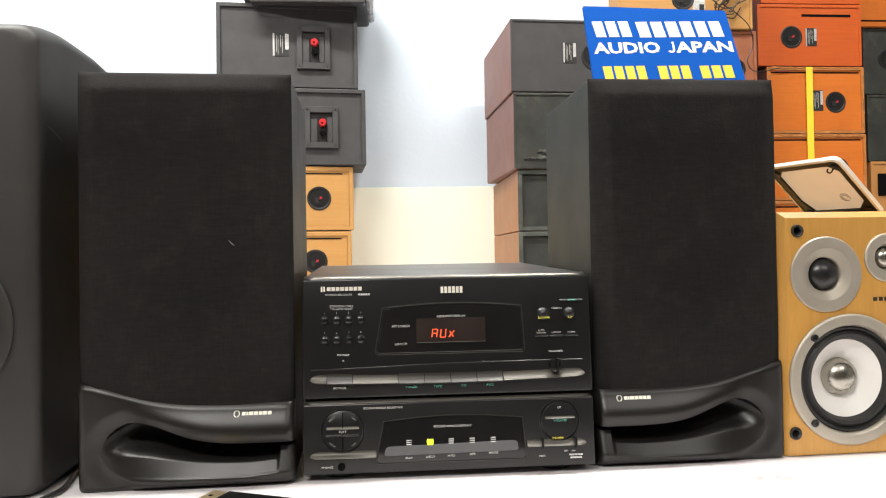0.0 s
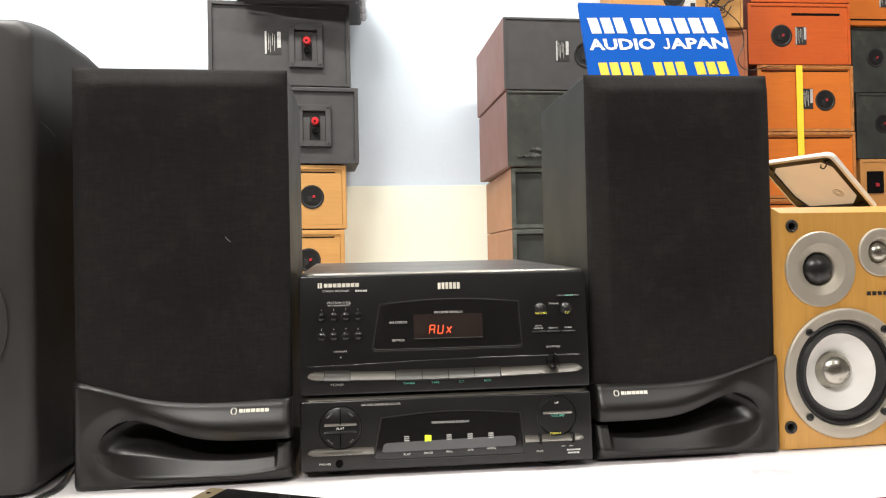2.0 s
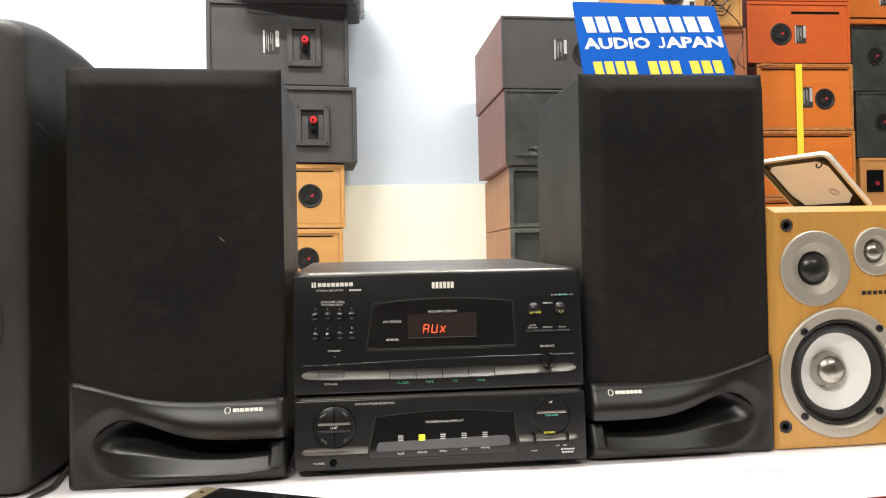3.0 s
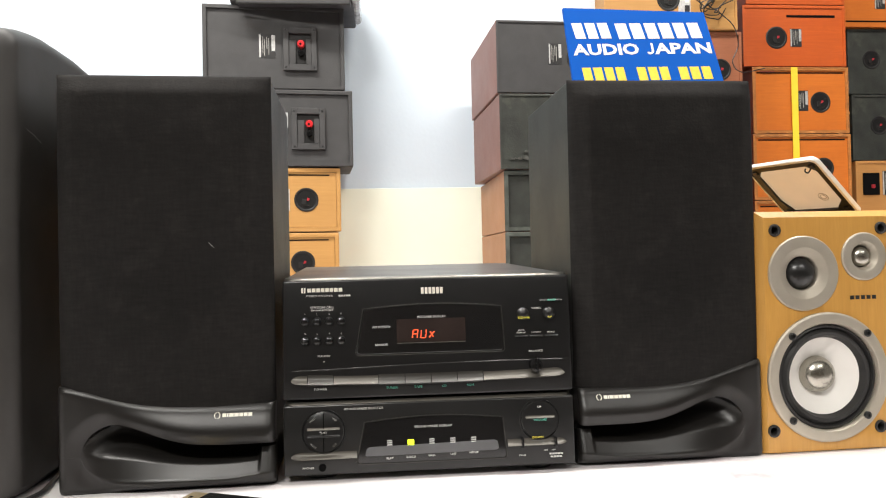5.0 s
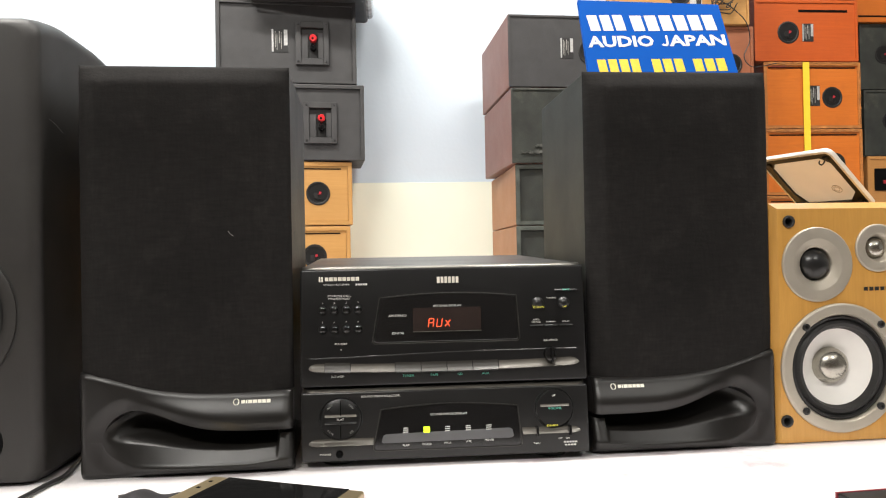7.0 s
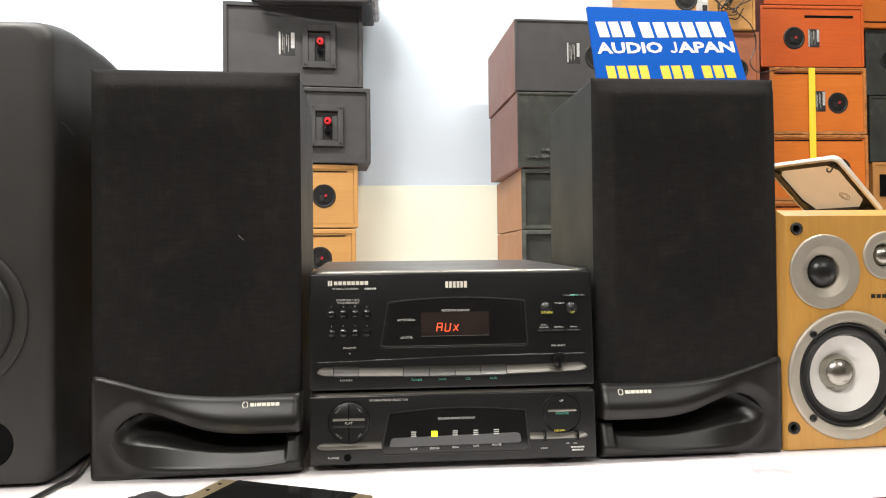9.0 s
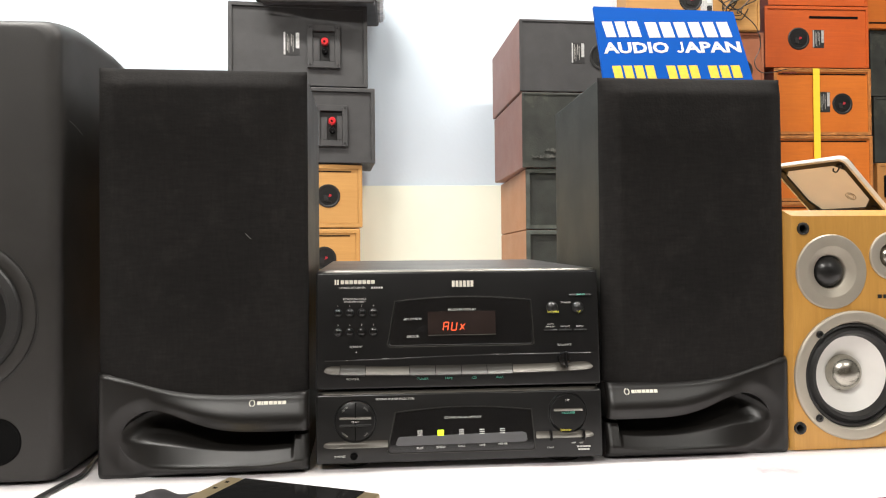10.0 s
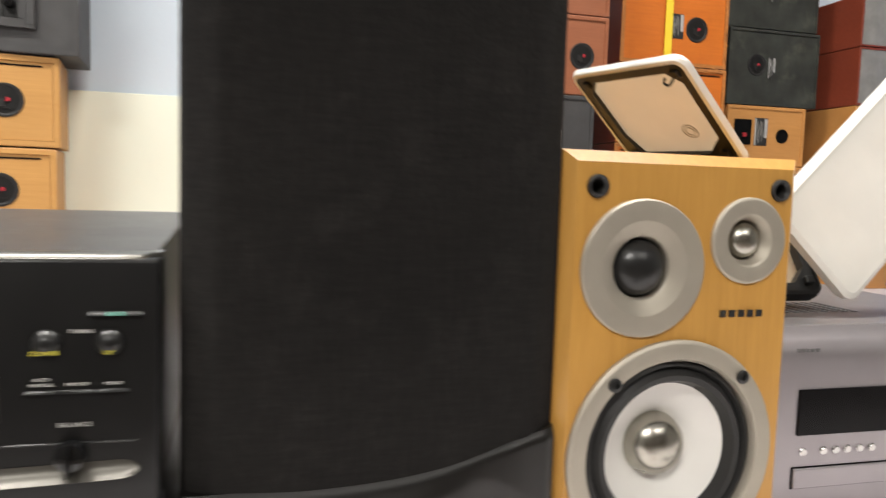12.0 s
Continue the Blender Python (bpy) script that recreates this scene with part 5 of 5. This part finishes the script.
part("plastic_corner", solid(0.122, 0.142, -0.004, 0.15, 0.001, 0.075, 0.01), "wrap", pk)

RYB = 1.318
b = back_box("maroon-sided speaker with black back on a stack", 0.2785, 0.550, RYB, 1.2655, 1.4065, 0.285, "maroon", "grey_back", 0.004, 0.002, rim_mat="grey_back", rear=0.004, yaw=2.6)
terminal_cup(b, 0.030, 0.0705, 0.026)
spec_label(b, -0.019, 0.077, 0.026, 0.040, True)
b = back_box("maroon-sided speaker with scuffed black back, in a stack", 0.2820, 0.555, RYB, 1.1175, 1.2640, 0.285, "maroon", "charcoal", 0.004, 0.002, rim_mat="charcoal", rear=0.004, yaw=2.6)
torn_edge(b, -0.118, -0.040, 0.022, 21, 0.0050, material="scuff", label="pale scuffed patch")
torn_edge(b, -0.092, -0.030, 0.033, 22, 0.0036, material="scuff", label="pale scuffed patch")
terminal_cup(b, 0.030, 0.07, 0.026)
for za, zb in ((0.9980, 1.1160), (0.8765, 0.9965), (0.7525, 0.8750)):
    b = back_box("tan-sided speaker with worn dark back and rim", 0.2890, 0.515, RYB, za, zb, 0.315, "brown_side", "charcoal", 0.009, 0.006, rim_mat="green_rim")
    terminal_cup(b, 0.0, 0.06, 0.024)

# brown stack behind the sign
MY = 1.60
for za, zb, body in ((1.3130, 1.4790, "brown_board"), (1.1590, 1.3115, "brown_board")):
    b = back_box("brown veneered speaker lying in a stack", 0.668, 0.926, MY, za, zb, 0.24, body, body, 0.008, 0.003)
    terminal_cup(b, 0.075, 0.075, 0.026)
for za, zb in ((0.9580, 1.1575), (0.7525, 0.9565)):
    b = back_box("black speaker on its side with a white label", 0.650, 0.903, MY, za, zb, 0.24, "grey_back", "grey_back", 0.008, 0.003)
    spec_label(b, 0.052, 0.110, 0.018, 0.040)
b = back_box("pale wooden speaker with port and label, topmost of a stack", 0.585, 0.912, MY - 0.01, 1.4805, 1.660, 0.24, "beech", "beech", 0.006, 0.003)
terminal_cup(b, -0.006, 0.072, 0.028)
spec_label(b, 0.033, 0.075, 0.030, 0.070)
bm = bmesh.new()
rnd = random.Random(5)
for k in range(7):
    cx, cz = 0.845 + rnd.uniform(-0.02, 0.02), 1.545 + rnd.uniform(-0.01, 0.02)
    ring = [(cx + rnd.uniform(0.02, 0.045) * math.cos(a) + 0.01 * math.sin(3 * a + k), MY - 0.022 - 0.002 * k, cz + rnd.uniform(0.025, 0.045) * math.sin(a + 0.4 * k)) for a in
            (2 * math.pi * i / 9 for i in range(9))]
    tube(spline(ring, 5), 0.0014, 5, bm)
tube(spline([(0.86, MY - 0.02, 1.52), (0.895, MY - 0.022, 1.485), (0.905, MY - 0.022, 1.44), (0.89, MY - 0.022, 1.40), (0.91, MY - 0.025, 1.375), (0.97, MY - 0.02, 1.385)], 8), 0.0013, 5, bm)
tagged(part("wire_coil", bm, "wire", smooth=True), "tangled thin black wire hanging from a speaker", "wire")

# orange stack
OY = 1.685
b = back_box("orange veneered speaker with long groove, upper in a stack", 0.975, 1.2505, OY, 1.4185, 1.5755, 0.24, "dark_red", "red_orange", 0.008, 0.003, rim_mat="red_orange")
terminal_cup(b, -0.048, 0.074, 0.0285)
spec_label(b, 0.004, 0.074, 0.030, 0.046, True)
slot(b, -0.020, 0.110, 0.126, 0.0062)
b = back_box("orange veneered speaker, topmost of a stack", 0.985, 1.2500, OY, 1.5770, 1.740, 0.24, "dark_red", "red_orange", 0.008, 0.003, rim_mat="red_orange")
b = back_box("orange wooden speaker with yellow tape, middle of a stack", 0.997, 1.2545, OY, 1.2475, 1.4165, 0.24, "dark_red", "orange", 0.009, 0.004, rim_mat="worn_rim")
terminal_cup(b, 0.0530, 0.080, 0.027)
spec_label(b, 0.0040, 0.084, 0.032, 0.052, True)
slot(b, -0.116, 0.116, 0.1535, 0.003)
part("yellow_tape", solid(-0.0265, -0.0095, -0.0018, -0.0004, -0.155, 0.1685), "tape_yellow", b, "strip of yellow tape")
torn_edge(b, -0.126, 0.124, 0.1668, 3, 0.0028)
torn_edge(b, -0.126, 0.126, 0.002, 4, 0.0030)
torn_edge(b, 0.012, 0.150, 0.1255, 5, 0.0024, True)
part("chipped_edge", solid(-0.108, -0.070, -0.0012, 0.001, 0.1555, 0.1595, 0.0008), "dark_red", b)
for za, zb in ((1.0785, 1.2460), (0.9160, 1.0770), (0.7525, 0.9145)):
    b = back_box("orange wooden speaker, low in a stack", 0.995, 1.2565, OY, za, zb, 0.24, "dark_red", "orange", 0.009, 0.004, rim_mat="worn_rim")
    terminal_cup(b, 0.0575, 0.08, 0.027)
    slot(b, -0.116, 0.116, zb - za - 0.016, 0.003)
    torn_edge(b, -0.127, 0.127, zb - za - 0.004, int(za * 100), 0.0035)

# charcoal and oak stack
GY = 1.785
b = back_box("worn charcoal speaker on its side with terminal cup, upper", 1.324, 1.573, GY, 1.3705, 1.5490, 0.24, "charcoal", "charcoal", 0.006, 0.003)
terminal_cup(b, -0.055, 0.095, 0.026)
spec_label(b, 0.000, 0.090, 0.020, 0.050, True)
b = back_box("worn charcoal speaker on its side with terminal cup, lower", 1.332, 1.584, GY, 1.1905, 1.3690, 0.24, "charcoal", "charcoal", 0.006, 0.003)
terminal_cup(b, -0.047, 0.095, 0.026)
spec_label(b, -0.006, 0.090, 0.018, 0.050, True)
b = back_box("orange wooden speaker with groove on top of charcoal ones", 1.290, 1.560, GY - 0.01, 1.5505, 1.720, 0.24, "orange", "orange", 0.006, 0.003)
slot(b, -0.11, 0.11, 0.014)
spec_label(b, -0.01, 0.075, 0.03, 0.05, True)
b = back_box("oak speaker with square terminal, label and port", 1.338, 1.557, GY, 1.0480, 1.1890, 0.24, "oak", "oak", 0.008, 0.003)
part("terminal_well", solid(-0.090, -0.042, b["face"] - 0.004, b["face"] - 0.0001, 0.048, 0.108, 0.002), "hole", b, "square black terminal")
part("red_clip", solid(-0.068, -0.058, b["face"] - 0.008, b["face"] - 0.0042, 0.066, 0.076, 0.001), "red_clip", b)
spec_label(b, -0.014, 0.080, 0.036, 0.066, True)
port_hole(b, 0.046, 0.072, 0.017)
for za, zb in ((0.9000, 1.0465), (0.7525, 0.8985)):
    b = back_box("oak speaker, low in a stack", 1.340, 1.562, GY, za, zb, 0.24, "oak", "oak", 0.008, 0.003)
    slot(b, -0.095, 0.095, 0.128, 0.003)

# dark red stack with grey fronts
for za, zb, body in ((1.340, 1.4640, "dark_red"), (1.2000, 1.3385, "dark_red"), (1.0530, 1.1985, "oak"), (0.9010, 1.0515, "oak"), (0.7525, 0.8995, "oak")):
    b = back_box("dark red speaker with grey cloth front, in a stack" if body == "dark_red" else "oak speaker on its side, in a far stack", 1.655, 1.900, 1.735, za, zb, 0.22, body,
                 "grey_front" if body == "dark_red" else "oak", 0.004, 0.002)
    if body == "oak":
        spec_label(b, -0.09, 0.11, 0.03, 0.05, True)
bs = thing("blue_carton", "plain blue carton on the wall bench", "carton", pose(1.93, 1.62, TABLE))
part("carton", solid(-0.14, 0.14, 0, 0.2, 0, 0.72, 0.003), "blue", bs)
